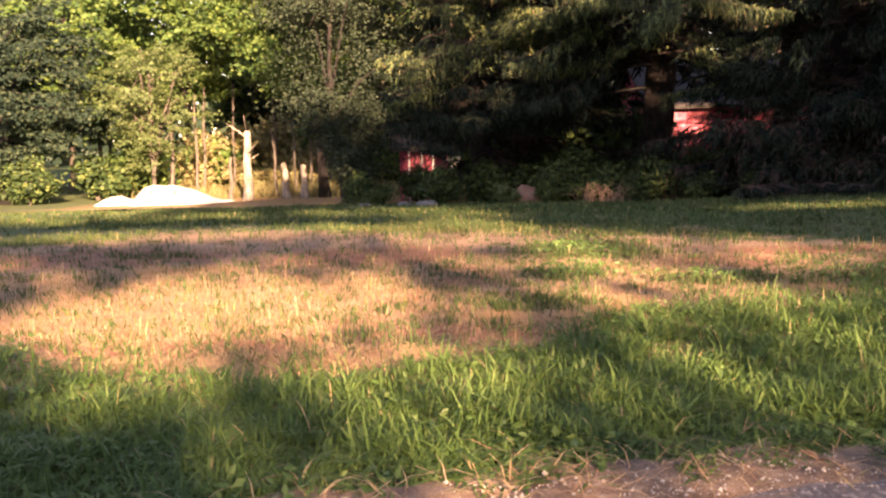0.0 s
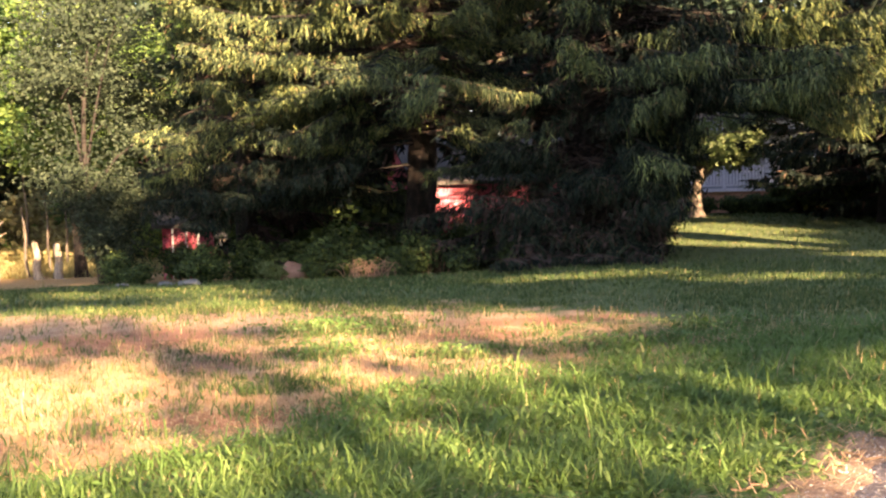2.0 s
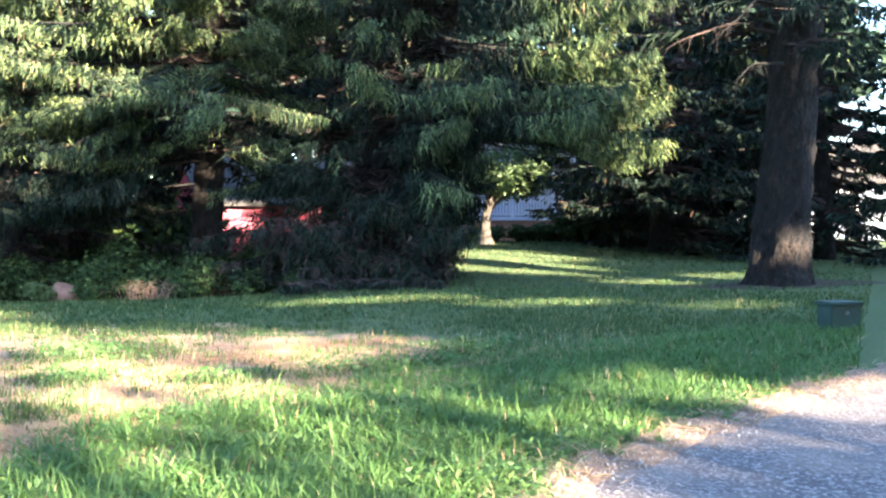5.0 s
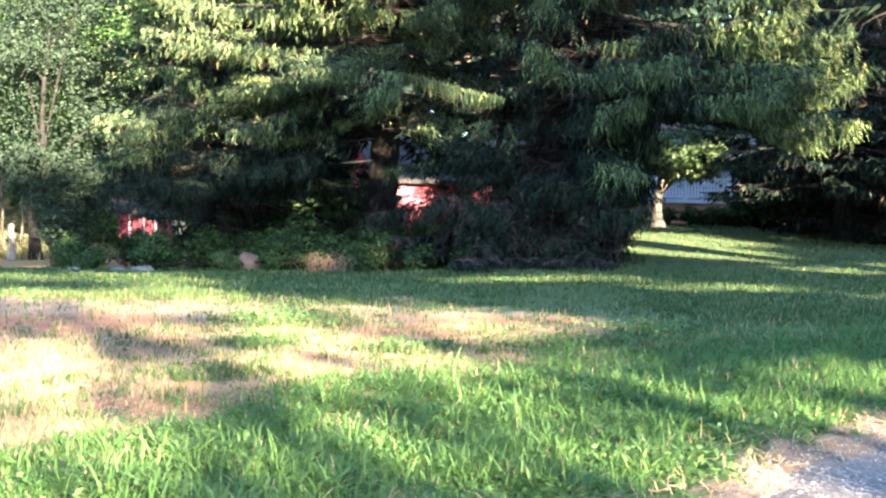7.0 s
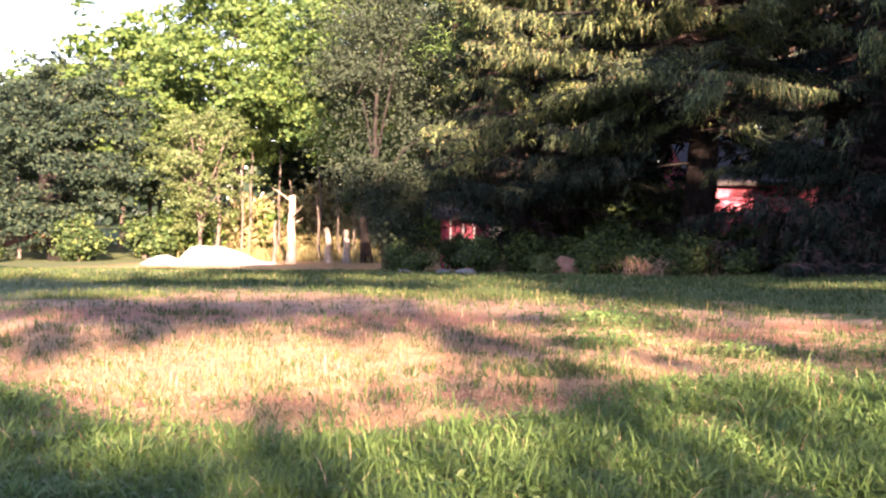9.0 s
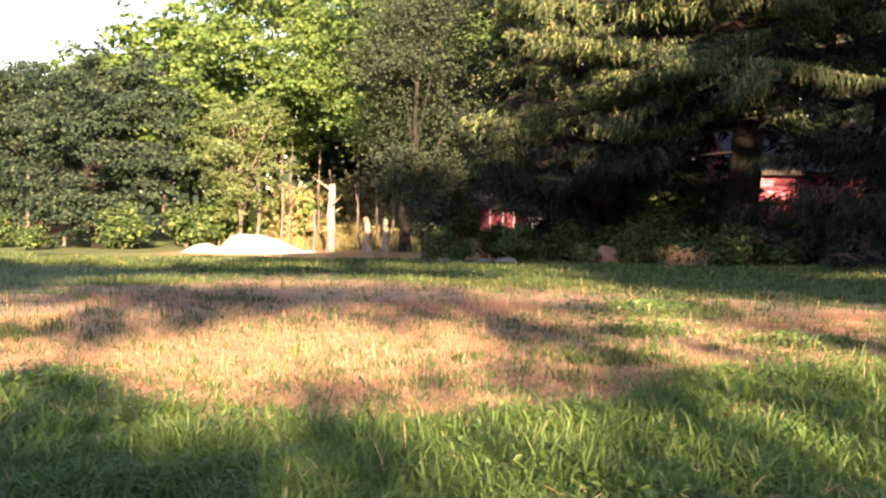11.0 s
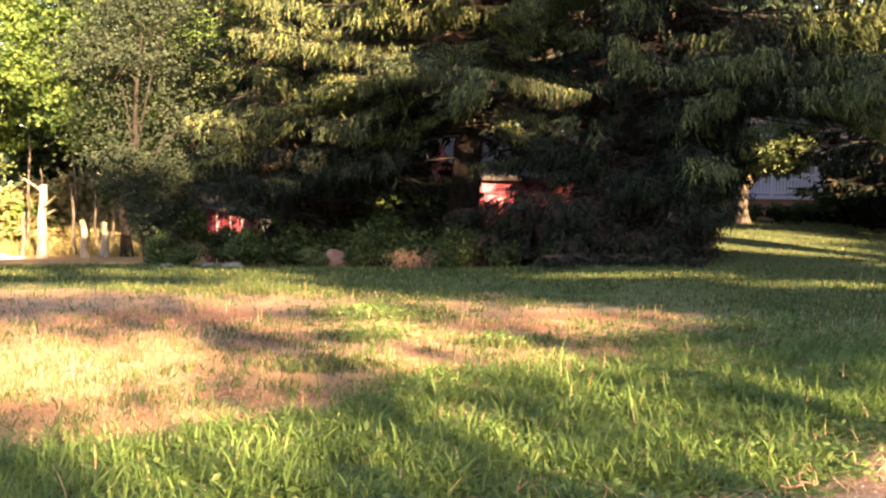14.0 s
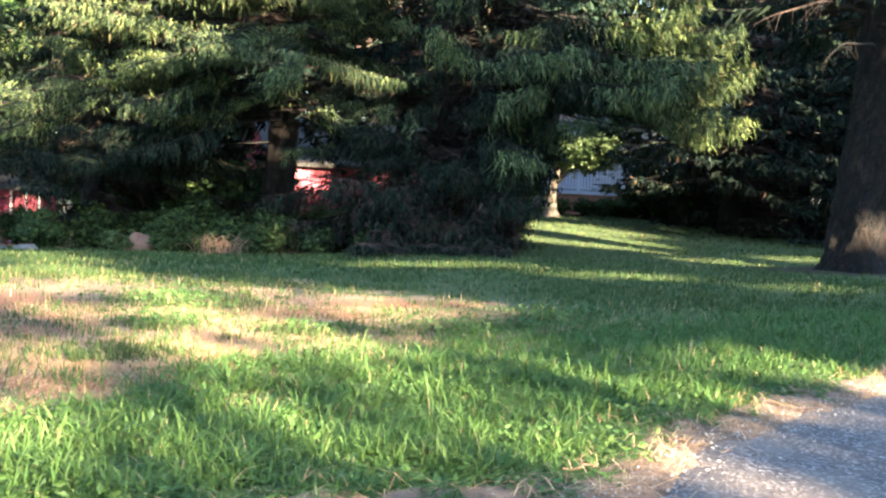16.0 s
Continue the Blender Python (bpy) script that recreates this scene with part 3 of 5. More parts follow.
            # bough ends on the open side, above a height, take the sunlit colour
            sunned = (t > sunned_from) & ~inner & bool(near and z0 > sunned_low)
            short += [[w[~inner & ~sunned] for w in q] for q in sets[1:]]
            sunned_twigs += [[w[sunned] for w in q] for q in sets[1:]]
            dead += [[w[inner] for w in q] for q in (sets[:7] if fine and z0 < 2.3 else sets[:1])]
        tip = tang[-1:] + np.array([[0, 0, 0.1]])
        tw.append((base[-1:], tip / np.linalg.norm(tip), np.array([0.3]), np.array([0.06]), np.array([0.1])))
    bends = [0, 1, 3, 5, 7, 9, 11]
    wood = tubes(np.array(paths)[:, bends], np.array(radii)[:, bends], 4)
    made = []
    for group in (tw, short, dead, sunned_twigs):
        if not group or not sum(len(w[0]) for w in group):
            made.append(None)
            continue
        g = [np.concatenate([w[c] for w in group]) for c in range(5)]
        for x0, x1, z0, z1 in thin:
            q = g[0]
            gone = (q[:, 0] > x0) & (q[:, 0] < x1) & (q[:, 2] > z0) & (q[:, 2] - 0.4 * g[2] < z1) & (r.random(len(q)) < 0.9)
            g = [w[~gone] for w in g]
        if keep is not None:
            stay = keep(g[0] + g[1] * g[2][:, None])
            g = [w[stay] for w in g]
        made.append(twigs(*g, r) if group is tw else sprigs(*g[:3], g[3] * (1.7 if group is dead else 1.0), r))
    return np_mesh(name + "_trunk", *trunk, True), np_mesh(name + "_boughs", *wood, True), np_mesh(name + "_needles", *joined(made[:2])), np_mesh(name + "_dead", *made[2]), np_mesh(name + "_sunned", *made[3]) if made[3] else None


def spruce(meshes, x, y, turn, size, label, group="spruces at the end of the lawn"):
    ob = thing("spruce_tree", x, y, label, "spruce tree", group)
    ob.rotation_euler, ob.scale = (0, 0, radians(turn)), (size, size, size)
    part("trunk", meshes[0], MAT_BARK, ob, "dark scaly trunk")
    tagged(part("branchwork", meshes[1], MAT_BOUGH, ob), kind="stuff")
    tagged(part("dead_growth", meshes[3], MAT_DEAD, ob, "bare brown dead twigs near the trunk"), kind="stuff")
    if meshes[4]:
        tagged(part("sunned_needles", meshes[4], MAT_SUNNED, ob, "needles at the boughs' ends, coloured paler as if sunlit"), kind="stuff")
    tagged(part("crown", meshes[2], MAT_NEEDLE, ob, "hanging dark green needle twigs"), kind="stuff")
    return ob


def broadleaf_meshes(name, H, trunk_r, crown, radii, clumps, leaves, leaf, seed, spread=0.75, lean=0.0, low_limb=0.35, flat=0.35, keep=None, limb_most=26, sprays=0):
    """Trunk with limbs, and leaves in clumps with gaps between. crown: height of its middle; radii: (across, across, up)."""
    r = np.random.default_rng(seed)
    k = 10
    s = np.linspace(0, 1, k)
    top = crown + 0.55 * radii[2]
    bend = r.normal(0, 0.25, 2)
    trunk = np.column_stack([lean * s ** 2.2 * top + bend[0] * np.sin(s * 3), bend[1] * np.sin(s * 2.4), s * top - 0.12])
    tr = trunk_r * (1 + 0.6 * np.exp(-s * top / 0.35)) * (1 - 0.85 * s) + 0.01
    a = r.normal(size=(clumps, 3))
    a /= np.linalg.norm(a, axis=1, keepdims=True)
    rad = r.uniform(0.35, 1.0, clumps) ** 0.6
    centres = a * rad[:, None] * np.array(radii) * r.uniform(0.8, 1.15, (clumps, 1)) + np.array([lean * crown, 0, crown])
    centres[:, 2] = np.maximum(centres[:, 2], 0.42 * crown if low_limb > 0.2 else 0.3)
    limbs = min(clumps, limb_most)
    start = r.uniform(low_limb, 0.95, limbs)
    p0 = np.column_stack([np.interp(start, s, trunk[:, c]) for c in range(3)])
    p0[:, 2] = np.minimum(p0[:, 2], centres[:limbs, 2] + 0.2)
    q = np.linspace(0, 1, 6)[None, :, None]
    lim = p0[:, None] * (1 - q) + centres[:limbs, None] * q + np.array([0, 0, 1.0]) * (0.35 * np.sin(q * np.pi)) + r.normal(0, 0.05, (limbs, 6, 3)) * q
    lr = np.interp(start, s, tr)[:, None] * 0.5 * (1 - 0.85 * np.linspace(0, 1, 6))[None] + 0.006
    wood = joined([tubes(trunk[None], tr[None], 10), tubes(lim, lr, 5)])
    which = r.integers(0, clumps, leaves)
    off = r.normal(size=(leaves, 3)) * np.array([1, 1, 0.62]) * spread * 0.55 * r.uniform(0.6, 1.3, clumps)[which][:, None]
    if sprays:
        # level sprays of leaves with gaps between them
        sub = which * sprays + r.integers(0, sprays, leaves)
        core = r.normal(size=(clumps * sprays, 3)) * np.array([1, 1, 0.7]) * spread * 0.55
        tilt = r.normal(0, 0.25, (clumps * sprays, 2))
        near = r.normal(size=(leaves, 3)) * np.array([0.3, 0.3, 0.07]) * spread
        near[:, 2] += (near[:, :2] * tilt[sub]).sum(1) - 0.35 * (near[:, :2] ** 2).sum(1) / spread
        off = core[sub] + near
    at = centres[which] + off
    at[:, 2] = np.maximum(at[:, 2], 0.08)
    out = off / (np.linalg.norm(off, axis=1, keepdims=True) + 1e-9) + 0.35 * (centres[which] - np.array([lean * crown, 0, crown])) / np.array(radii) + np.array([0, 0, 0.35])
    if keep is not None:
        stay = keep(at)
        at, out = at[stay], out[stay]
    crown_v = leaf_quads(at, leaf, r, flat, facing=out)
    return np_mesh(name + "_wood", *wood, True), np_mesh(name + "_leaves", *crown_v)


def broadleaf(name, meshes, x, y, turn, size, label, category, bark, leaf, group="", z=None):
    ob = thing(name, x, y, label, category, group, z=z)
    ob.rotation_euler, ob.scale = (0, 0, radians(turn)), (size, size, size)
    if meshes[0] is not None:
        part("trunk", meshes[0], bark, ob)
    part("crown", meshes[1], leaf, ob)
    return ob


def az(dx, dy):
    return math.atan2(dy, dx)


# the row of spruces: B in the middle, C beside the gap, D near the drive's far side
def light_lane(p, spots, clear=0.9):
    """Which places leave the low sun's way to some spots of the ground free."""
    w = np.array(SUN_WAY)
    g = p + w * (-p[:, 2:3] / w[2])
    chance = np.random.default_rng(len(p)).random(len(p))
    ok = np.ones(len(p), bool)
    for x, y, a, b in spots:
        ok &= (((g[:, 0] - x) / a) ** 2 + ((g[:, 1] - y) / b) ** 2 > 1) | (chance > clear)
    return ok


def peep(p):
    """The ragged openings through the boughs towards the barn and the shed."""
    x, y, z = p.T
    rag = 0.25 * np.sin(4.1 * x + 5 * y) + 0.15 * np.sin(13 * z + 3 * x)
    v = x / np.maximum(y, 1.0)
    one = (np.abs(v - 0.247 + 0.03 * rag) < 0.034) & (np.abs(z - 1.62 + 0.5 * rag) < 0.42)
    two = (np.abs(v - 0.33 + 0.03 * rag) < 0.036) & (np.abs(z - 1.5 + 0.35 * rag + 3 * (v - 0.33)) < 0.42)
    three = (np.abs(x + 0.034 * y + 0.6 * rag) < 0.3) & (z > 0.3 + rag) & (z < 1.0 + rag)
    return ~((one | two | three) & (np.random.default_rng(len(p)).random(len(p)) < 0.85))


def hollow(p):
    """Nothing hangs under the canopy of the tree with the bare lower trunk."""
    x, y, z = p.T
    under = 0.6 + 2.35 * smooth01(x - 0.4 * np.sin(2.3 * z), 2.2, 4.2) - 0.8 * smooth01(x, 6.2, 8.0) + 0.35 * np.sin(1.7 * x + 0.6) + 0.3 * np.sin(4.3 * x + y)
    return (z > under) | (y > 25.6)


def dark_bay(p):
    """A bay between two trees, in front of which one thin bough stands alone."""
    x, y, z = p.T
    v = x / np.maximum(y, 1.0) + 0.012 * np.sin(5 * z) + 0.01 * np.sin(9 * y)
    return (v < 0.205) | (v > 0.35) | (y > 23.4) | (z < 2.9 + 0.2 * np.sin(7 * x)) | (z > 4.9 + 0.25 * np.sin(4 * x) - 3 * np.maximum(0, 0.25 - v))


# sunlit upright parts (plane y, x0, x1, z0, z1): the barn, the small tree in the gap, the long boughs beside it, patches of boughs and trunks
SUNNY = [(32.5, 6.4, 11.6, 0.7, 2.3), (33.5, 17.0, 18.0, 0.0, 2.4), (33.5, 16.9, 19.4, 2.3, 3.3), (17.5, 10.2, 11.8, 3.9, 6.2, 0.91), (17.5, 11.8, 13.7, 3.9, 6.2, 0.97), (17.5, 12.2, 13.95, 2.0, 4.4, 0.97), (17.5, 13.2, 14.0, 2.0, 3.0), (20.4, 5.2, 6.95, 3.5, 4.0), (21.5, -2.4, -1.6, 1.35, 1.85),
         (21.5, 0.4, 1.3, 2.0, 2.5), (15.3, 15.6, 15.95, 0.5, 1.2), (15.3, 15.75, 15.95, 3.0, 3.4), (30.4, -1.9, -0.4, 0.0, 0.9, 0.96), (18.5, 8.9, 9.9, 4.6, 6.3, 0.93), (18.5, 10.4, 10.9, 4.3, 6.3), (24.0, 20.2, 20.9, 1.6, 2.5)]


def unshaded(p, shafts):
    """Which places leave the sun's way to those upright parts free."""
    w = np.array(SUN_WAY)
    ok = np.ones(len(p), bool)
    chance = np.random.default_rng(len(p)).random(len(p))
    for plane, x0, x1, z0, z1, *clear in shafts:
        k = (plane - p[:, 1]) / w[1]
        h = p + w * k[:, None]
        ok &= (k < 0.6) | (h[:, 0] < x0) | (h[:, 0] > x1) | (h[:, 2] < z0) | (h[:, 2] > z1) | (chance > (clear[0] if clear else 1.0))
    return ok


GAP_SUN = [(13.2, 23.0, 2.1, 2.9), (14.2, 18.1, 1.9, 0.9), (14.2, 28.0, 2.9, 3.3), (16.2, 19.0, 1.7, 0.8), (15.6, 43.0, 2.2, 2.8), (16.5, 37.2, 0.8, 2.4)]
r_c = np.random.default_rng(5)
LONG = [(az(3.4, -6.1), 5.6, 7.0), (az(2.9, -5.6), 6.2, 6.8), (az(2.3, -5.0), 5.2, 6.2), (az(1.2, -5.4), 5.0, 5.6), (az(3.0, -6.4), 6.6, 7.2)]
LONG += [(radians(r_c.uniform(-80, -28)), r_c.uniform(4.6, 9.5), r_c.uniform(5.2, 7.4)) for _ in range(30)]
LONG += [(az(4.3, -5.4) + r_c.uniform(-0.26, 0.16), r_c.uniform(3.6, 7.6), r_c.uniform(5.6, 7.4), 0.7) for _ in range(52)]
LONG += [(radians(r_c.uniform(-175, -92)), r_c.uniform(0.4, 3.0), r_c.uniform(2.0, 4.2)) for _ in range(34)]
LONG += [(radians(r_c.uniform(-85, 50)), r_c.uniform(0.5, 4.2), r_c.uniform(1.8, 3.3)) for _ in range(40)]
LONG_D = [(radians(r_c.uniform(175, 262)), r_c.uniform(5.6, 9.0), r_c.uniform(3.0, 4.3)) for _ in range(26)]
FILL_F = [(radians(r_c.uniform(150, 390)), r_c.uniform(4.2, 9.5), r_c.uniform(2.6, 4.4)) for _ in range(70)]
# boughs of B: long ones that sweep towards the open side, one thin bough that stands out alone, one low tip in the sun
LEFT_B = [(radians(r_c.uniform(186, 262)), r_c.uniform(4.6, 9.6), r_c.uniform(3.6, 7.4)) for _ in range(46)]
LEFT_B += [(radians(r_c.uniform(262, 330)), r_c.uniform(5.0, 9.0), r_c.uniform(2.4, 4.4)) for _ in range(22)]
LEFT_B += [(az(1.55, -4.4), 4.35, 4.7, 0.2), (az(-4.2, -3.3), 3.9, 5.4), (az(-4.4, -3.0), 3.6, 5.2), (az(-4.0, -3.6), 3.7, 5.2)]
LEFT_B += [(radians(r_c.uniform(188, 232)), r_c.uniform(1.6, 4.0), r_c.uniform(2.6, 5.2)) for _ in range(30)]
LEFT_B += [(radians(r_c.uniform(205, 300)), r_c.uniform(3.4, 4.6), r_c.uniform(2.4, 4.2)) for _ in range(12)]
LEFT_A = [(az(-1.8, -3.8) + r_c.uniform(-0.2, 0.2), r_c.uniform(2.2, 2.9), r_c.uniform(3.8, 4.5)) for _ in range(5)]
LEFT_A += [(radians(r_c.uniform(240, 330)), r_c.uniform(2.6, 8.0), r_c.uniform(3.0, 4.6)) for _ in range(34)]
AT_B, AT_C, AT_D, AT_A = (5.1, 24.8), (8.8, 22.6), (15.7, 15.9), (0.7, 26.6)
SPRUCE_B = spruce_meshes("spruce_b", 15.5, 4.6, 0.42, 11, 3.4, LEFT_B, fine=0.066, hang=0.42, per=3, sunned_from=0.3, sunned_low=3.9, steep=0.13, whole=True,
                         keep=lambda p: peep(p + np.array([*AT_B, -0.4])) & hollow(p + np.array([*AT_B, -0.4])) & dark_bay(p + np.array([*AT_B, -0.4])) & unshaded(p + np.array([*AT_B, -0.4]), SUNNY[12:13]))
SPRUCE_C = spruce_meshes("spruce_c", 16.5, 5.0, 0.38, 23, 0.35, LONG, fine=0.08, hang=0.62, per=4, steep=0.08, sunned_low=3.2, sunned_from=0.68,
                         bare=lambda b: b[1] < 2.6 and b[2] * math.cos(b[0]) > 3.0,
                         keep=lambda p: peep(p + np.array([8.8, 22.6, 0.0])) & dark_bay(p + np.array([8.8, 22.6, 0.1])) & unshaded(p + np.array([8.8, 22.6, 0.1]), SUNNY[:1]) & light_lane(p + np.array([8.8, 22.6, 0.1]), GAP_SUN[:4], 0.88) & ((p[:, 0] < 1.95 + 0.5 * p[:, 1] + 0.79 * np.clip(p[:, 2] / 1.3, 0, 1) + 0.28 * np.sin(6.1 * p[:, 2] + 2.3 * p[:, 1]) + 0.22 * np.sin(11 * p[:, 1] - 3 * p[:, 2]))
                                         | (p[:, 2] > 3.05 - 0.75 * np.clip((p[:, 0] - 2.1 - 0.65 * (p[:, 1] + 5)) / 1.75, 0, 1) + 0.07 * (p[:, 1] + 5))))
SPRUCE_D = spruce_meshes("spruce_d", 17.0, 5.2, 0.6, 37, 5.2, LONG_D, fine=0.095, hang=0.5, sunned_from=0.9, scaly=True, bare=lambda b: b[1] < 7.5 and math.cos(b[0] - 0.2) > 0.35,
                         keep=lambda p: light_lane(p + np.array([*AT_D, 0.2]), GAP_SUN) & unshaded(p + np.array([*AT_D, 0.2]), SUNNY[1:7]))
SPRUCE_A = spruce_meshes("spruce_a", 14.5, 4.4, 0.3, 29, 0.35, LEFT_A, fine=0.08, hang=0.4, per=4, sunned_from=0.5, sunned_low=3.7, steep=0.1, bare=lambda b: b[2] * math.cos(b[0]) < -1.5 and b[1] < 4.5 or b[2] * math.cos(b[0]) < -3.0,
                         keep=lambda p: peep(p + np.array([*AT_A, -0.5])) & light_lane(p + np.array([*AT_A, -0.5]), [(-7.0, 37.2, 3.2, 3.2)], 0.85) & unshaded(p + np.array([*AT_A, -0.5]), SUNNY[12:13]))
SPRUCE_E = spruce_meshes("spruce_e", 15.0, 4.8, 0.33, 39, 0.35, fine=0, per=4)
SPRUCE_F = spruce_meshes("spruce_f", 16.0, 4.6, 0.33, 40, 3.0, FILL_F, fine=0)
SPRUCE_H = spruce_meshes("spruce_h", 16.0, 4.6, 0.33, 43, 2.4, [(radians(r_c.uniform(170, 370)), r_c.uniform(3.2, 9.0), r_c.uniform(2.6, 4.4)) for _ in range(50)], fine=0,
                         keep=lambda p: unshaded(p + np.array([9.7, 28.9, 0.0]), SUNNY[:1]) & peep(p + np.array([9.7, 28.9, 0.0])))
SPRUCE_K = spruce_meshes("spruce_k", 13.0, 3.7, 0.27, 44, 2.4, [(radians(r_c.uniform(150, 390)), r_c.uniform(3.4, 7.6), r_c.uniform(2.1, 3.5)) for _ in range(50)], fine=0,
                         keep=lambda p: unshaded(p + np.array([12.6, 29.8, 0.3]), SUNNY[:1]) & peep(p + np.array([12.6, 29.8, 0.3])))
SPRUCE_G = spruce_meshes("spruce_g", 15.0, 5.0, 0.33, 61, 0.35, [(radians(100 + 1.9 * k), 1.9 + 0.55 * (k * 5 % 9), 4.6 + 0.1 * (k % 5)) for k in range(90)], fine=0,
                         bare=lambda b: b[1] < 2.4 and b[2] * math.cos(b[0]) < -1.8, keep=lambda p: ((p[:, 0] > -0.8) | (p[:, 2] > 1.2)) & light_lane(p + np.array([21.3, 27.4, 0.4]), GAP_SUN) & unshaded(p + np.array([21.3, 27.4, 0.4]), SUNNY[1:3]))
def lone_bough(root):
    """A thin bough that reaches forward, with short twigs hanging from it."""
    r = np.random.default_rng(71)
    knots = np.array([(0.0, -0.2, 4.5), (-0.45, -1.6, 4.82), (-0.3, -2.6, 4.72), (0.45, -3.7, 4.4), (1.1, -4.35, 4.12), (1.62, -4.8, 3.98)])
    s = np.linspace(0, 1, 26)
    path = np.column_stack([np.interp(s, np.linspace(0, 1, 6), knots[:, c]) for c in range(3)])
    for _ in range(2):
        path[1:-1] = (path[:-2] + 2 * path[1:-1] + path[2:]) / 4
    wood = tubes(path[None], (0.03 - 0.024 * s)[None], 6)
    n = 1500
    t = r.uniform(0.3, 1.0, n)
    base = np.column_stack([np.interp(t, s, path[:, c]) for c in range(3)]) + r.normal(0, 0.03, (n, 3))
    fall = np.column_stack([r.normal(0.12, 0.2, n), r.normal(-0.05, 0.2, n), np.full(n, -0.9)])
    fall /= np.linalg.norm(fall, axis=1, keepdims=True)
    long = (0.06 + 0.34 * r.random(n) ** 1.8) * (0.35 + 0.9 * np.sin(np.pi * np.clip((t - 0.3) / 0.72, 0, 1)))
    up = np.column_stack([r.normal(0.5, 0.6, (500, 1)), r.normal(-0.4, 0.6, (500, 1)), r.uniform(-0.2, 0.6, (500, 1))])
    up /= np.linalg.norm(up, axis=1, keepdims=True)
    q = joined([sprigs(base, fall, long, np.full(n, 0.024), r), sprigs(base[:500], up, np.full(500, 0.06), np.full(500, 0.018), r)])
    bough = part("bough", np_mesh("lone_bough", *wood, True), MAT_TWIG, root, "thin bare-backed bough reaching out alone")
    tagged(part("needle_fringe", np_mesh("lone_bough_twigs", *q), MAT_SUNNED, bough), kind="stuff")


def dead_limbs(root, seed=83):
    """Bare drooping limbs, each with a few twigs, on the lower trunk of the old spruce."""
    r = np.random.default_rng(seed)
    s = np.linspace(0, 1, 12)
    for turn, z0, L, wood in ((214, 4.6, 2.6, MAT_BOUGH), (186, 5.4, 3.6, MAT_DEAD), (204, 5.9, 3.0, MAT_BOUGH), (246, 5.0, 1.6, MAT_BOUGH)):
        out = np.array([math.cos(radians(turn)), math.sin(radians(turn)), 0.0])
        side = np.array([-out[1], out[0], 0.0])
        p = out * (0.4 + (L - 0.4) * s)[:, None] + side * (0.3 * r.normal() * s * s + 0.05 * np.sin(7 * s + turn))[:, None] + np.array([0, 0, 1.0]) * (z0 + L * (0.14 * s - r.uniform(0.3, 0.5) * s ** 2) + 0.03 * np.sin(11 * s + turn))[:, None]
        pieces = [tubes(p[None], ((0.014 + 0.009 * L) * (1 - 0.85 * s))[None], 6)]
        for t in r.uniform(0.35, 1.0, int(5 * L)):
            b = np.array([np.interp(t, s, p[:, c]) for c in range(3)])
            w = out * r.uniform(0, 0.6) + side * r.normal(0, 0.6) + np.array([0, 0, r.uniform(-1.0, -0.1)])
            l = r.uniform(0.15, 0.6)
            q = b + w * (l * s)[:, None] + np.array([0, 0, -0.3 * l]) * (s ** 2)[:, None]
            pieces.append(tubes(q[None, ::3], (0.008 * (1 - 0.7 * s[::3]))[None], 4))
        part("dead_limb", np_mesh("dead_limb", *joined(pieces), True), wood, root, "bare drooping dead limb")


lone_bough(spruce(SPRUCE_B, *AT_B, 0, 1.0, "tall spruce with bare lower trunk and long sunlit sagging boughs"))
spruce(SPRUCE_C, *AT_C, 0, 1.0, "tall spruce with long drooping boughs and hanging twigs")
spruce(SPRUCE_A, *AT_A, 0, 1.0, "dark spruce standing among shrubs at the lawn's end")
dead_limbs(spruce(SPRUCE_D, *AT_D, 0, 1.0, "old spruce with thick bare lower trunk beside the lawn"))
spruce(SPRUCE_G, 21.3, 27.4, 0, 1.0, "dark spruce with low boughs in deep shade")
# the spruce at (27.0, 18.5) is added to keep the sun off the house
for m, x, y, turn, size in ((SPRUCE_F, 2.4, 29.6, 200, 0.95), (SPRUCE_E, 24.6, 29.6, 60, 1.25), (SPRUCE_E, 24.6, 23.6, 300, 0.95), (SPRUCE_E, 25.8, 33.5, 250, 1.2), (SPRUCE_K, 12.6, 29.8, 0, 1.0),
                           (SPRUCE_E, 27.0, 18.5, 45, 1.3), (SPRUCE_H, 9.7, 28.9, 0, 1.0), (SPRUCE_E, 27.2, 28.6, 130, 1.25), (SPRUCE_E, 4.4, 43.5, 80, 1.3), (SPRUCE_E, 8.8, 42.8, 190, 1.3), (SPRUCE_E, 13.2, 44.0, 320, 1.3), (SPRUCE_E, 0.6, 43.4, 10, 1.35), (SPRUCE_E, -2.8, 44.5, 260, 1.25)):
    spruce(m, x, y, turn, size, "dark spruce with low boughs in deep shade")

# broadleaf trees on the open side
MAPLE = broadleaf_meshes("maple", 13, 0.16, 8.0, (3.7, 3.2, 4.7), 110, 38000, 0.135, 5, 1.0, low_limb=0.3, sprays=7)
broadleaf("maple_tree", MAPLE, -4.9, 35.6, 0, 1.0, "large maple with sunlit yellow-green leaves", "maple tree", MAT_BARK, MAT_MAPLE)
broadleaf("maple_tree", MAPLE, -11.8, 42.0, 120, 1.05, "maple with sunlit yellow-green leaves behind the sapling", "maple tree", MAT_BARK, MAT_MAPLE)
OAK = broadleaf_meshes("oak", 9, 0.24, 4.4, (3.6, 3.2, 3.9), 75, 29000, 0.125, 8, 1.0, low_limb=0.12, sprays=6)
broadleaf("oak_tree", OAK, -16.4, 35.0, 0, 0.9, "dense dark-leaved oak with low branches", "oak tree", MAT_BARK, MAT_OAK)
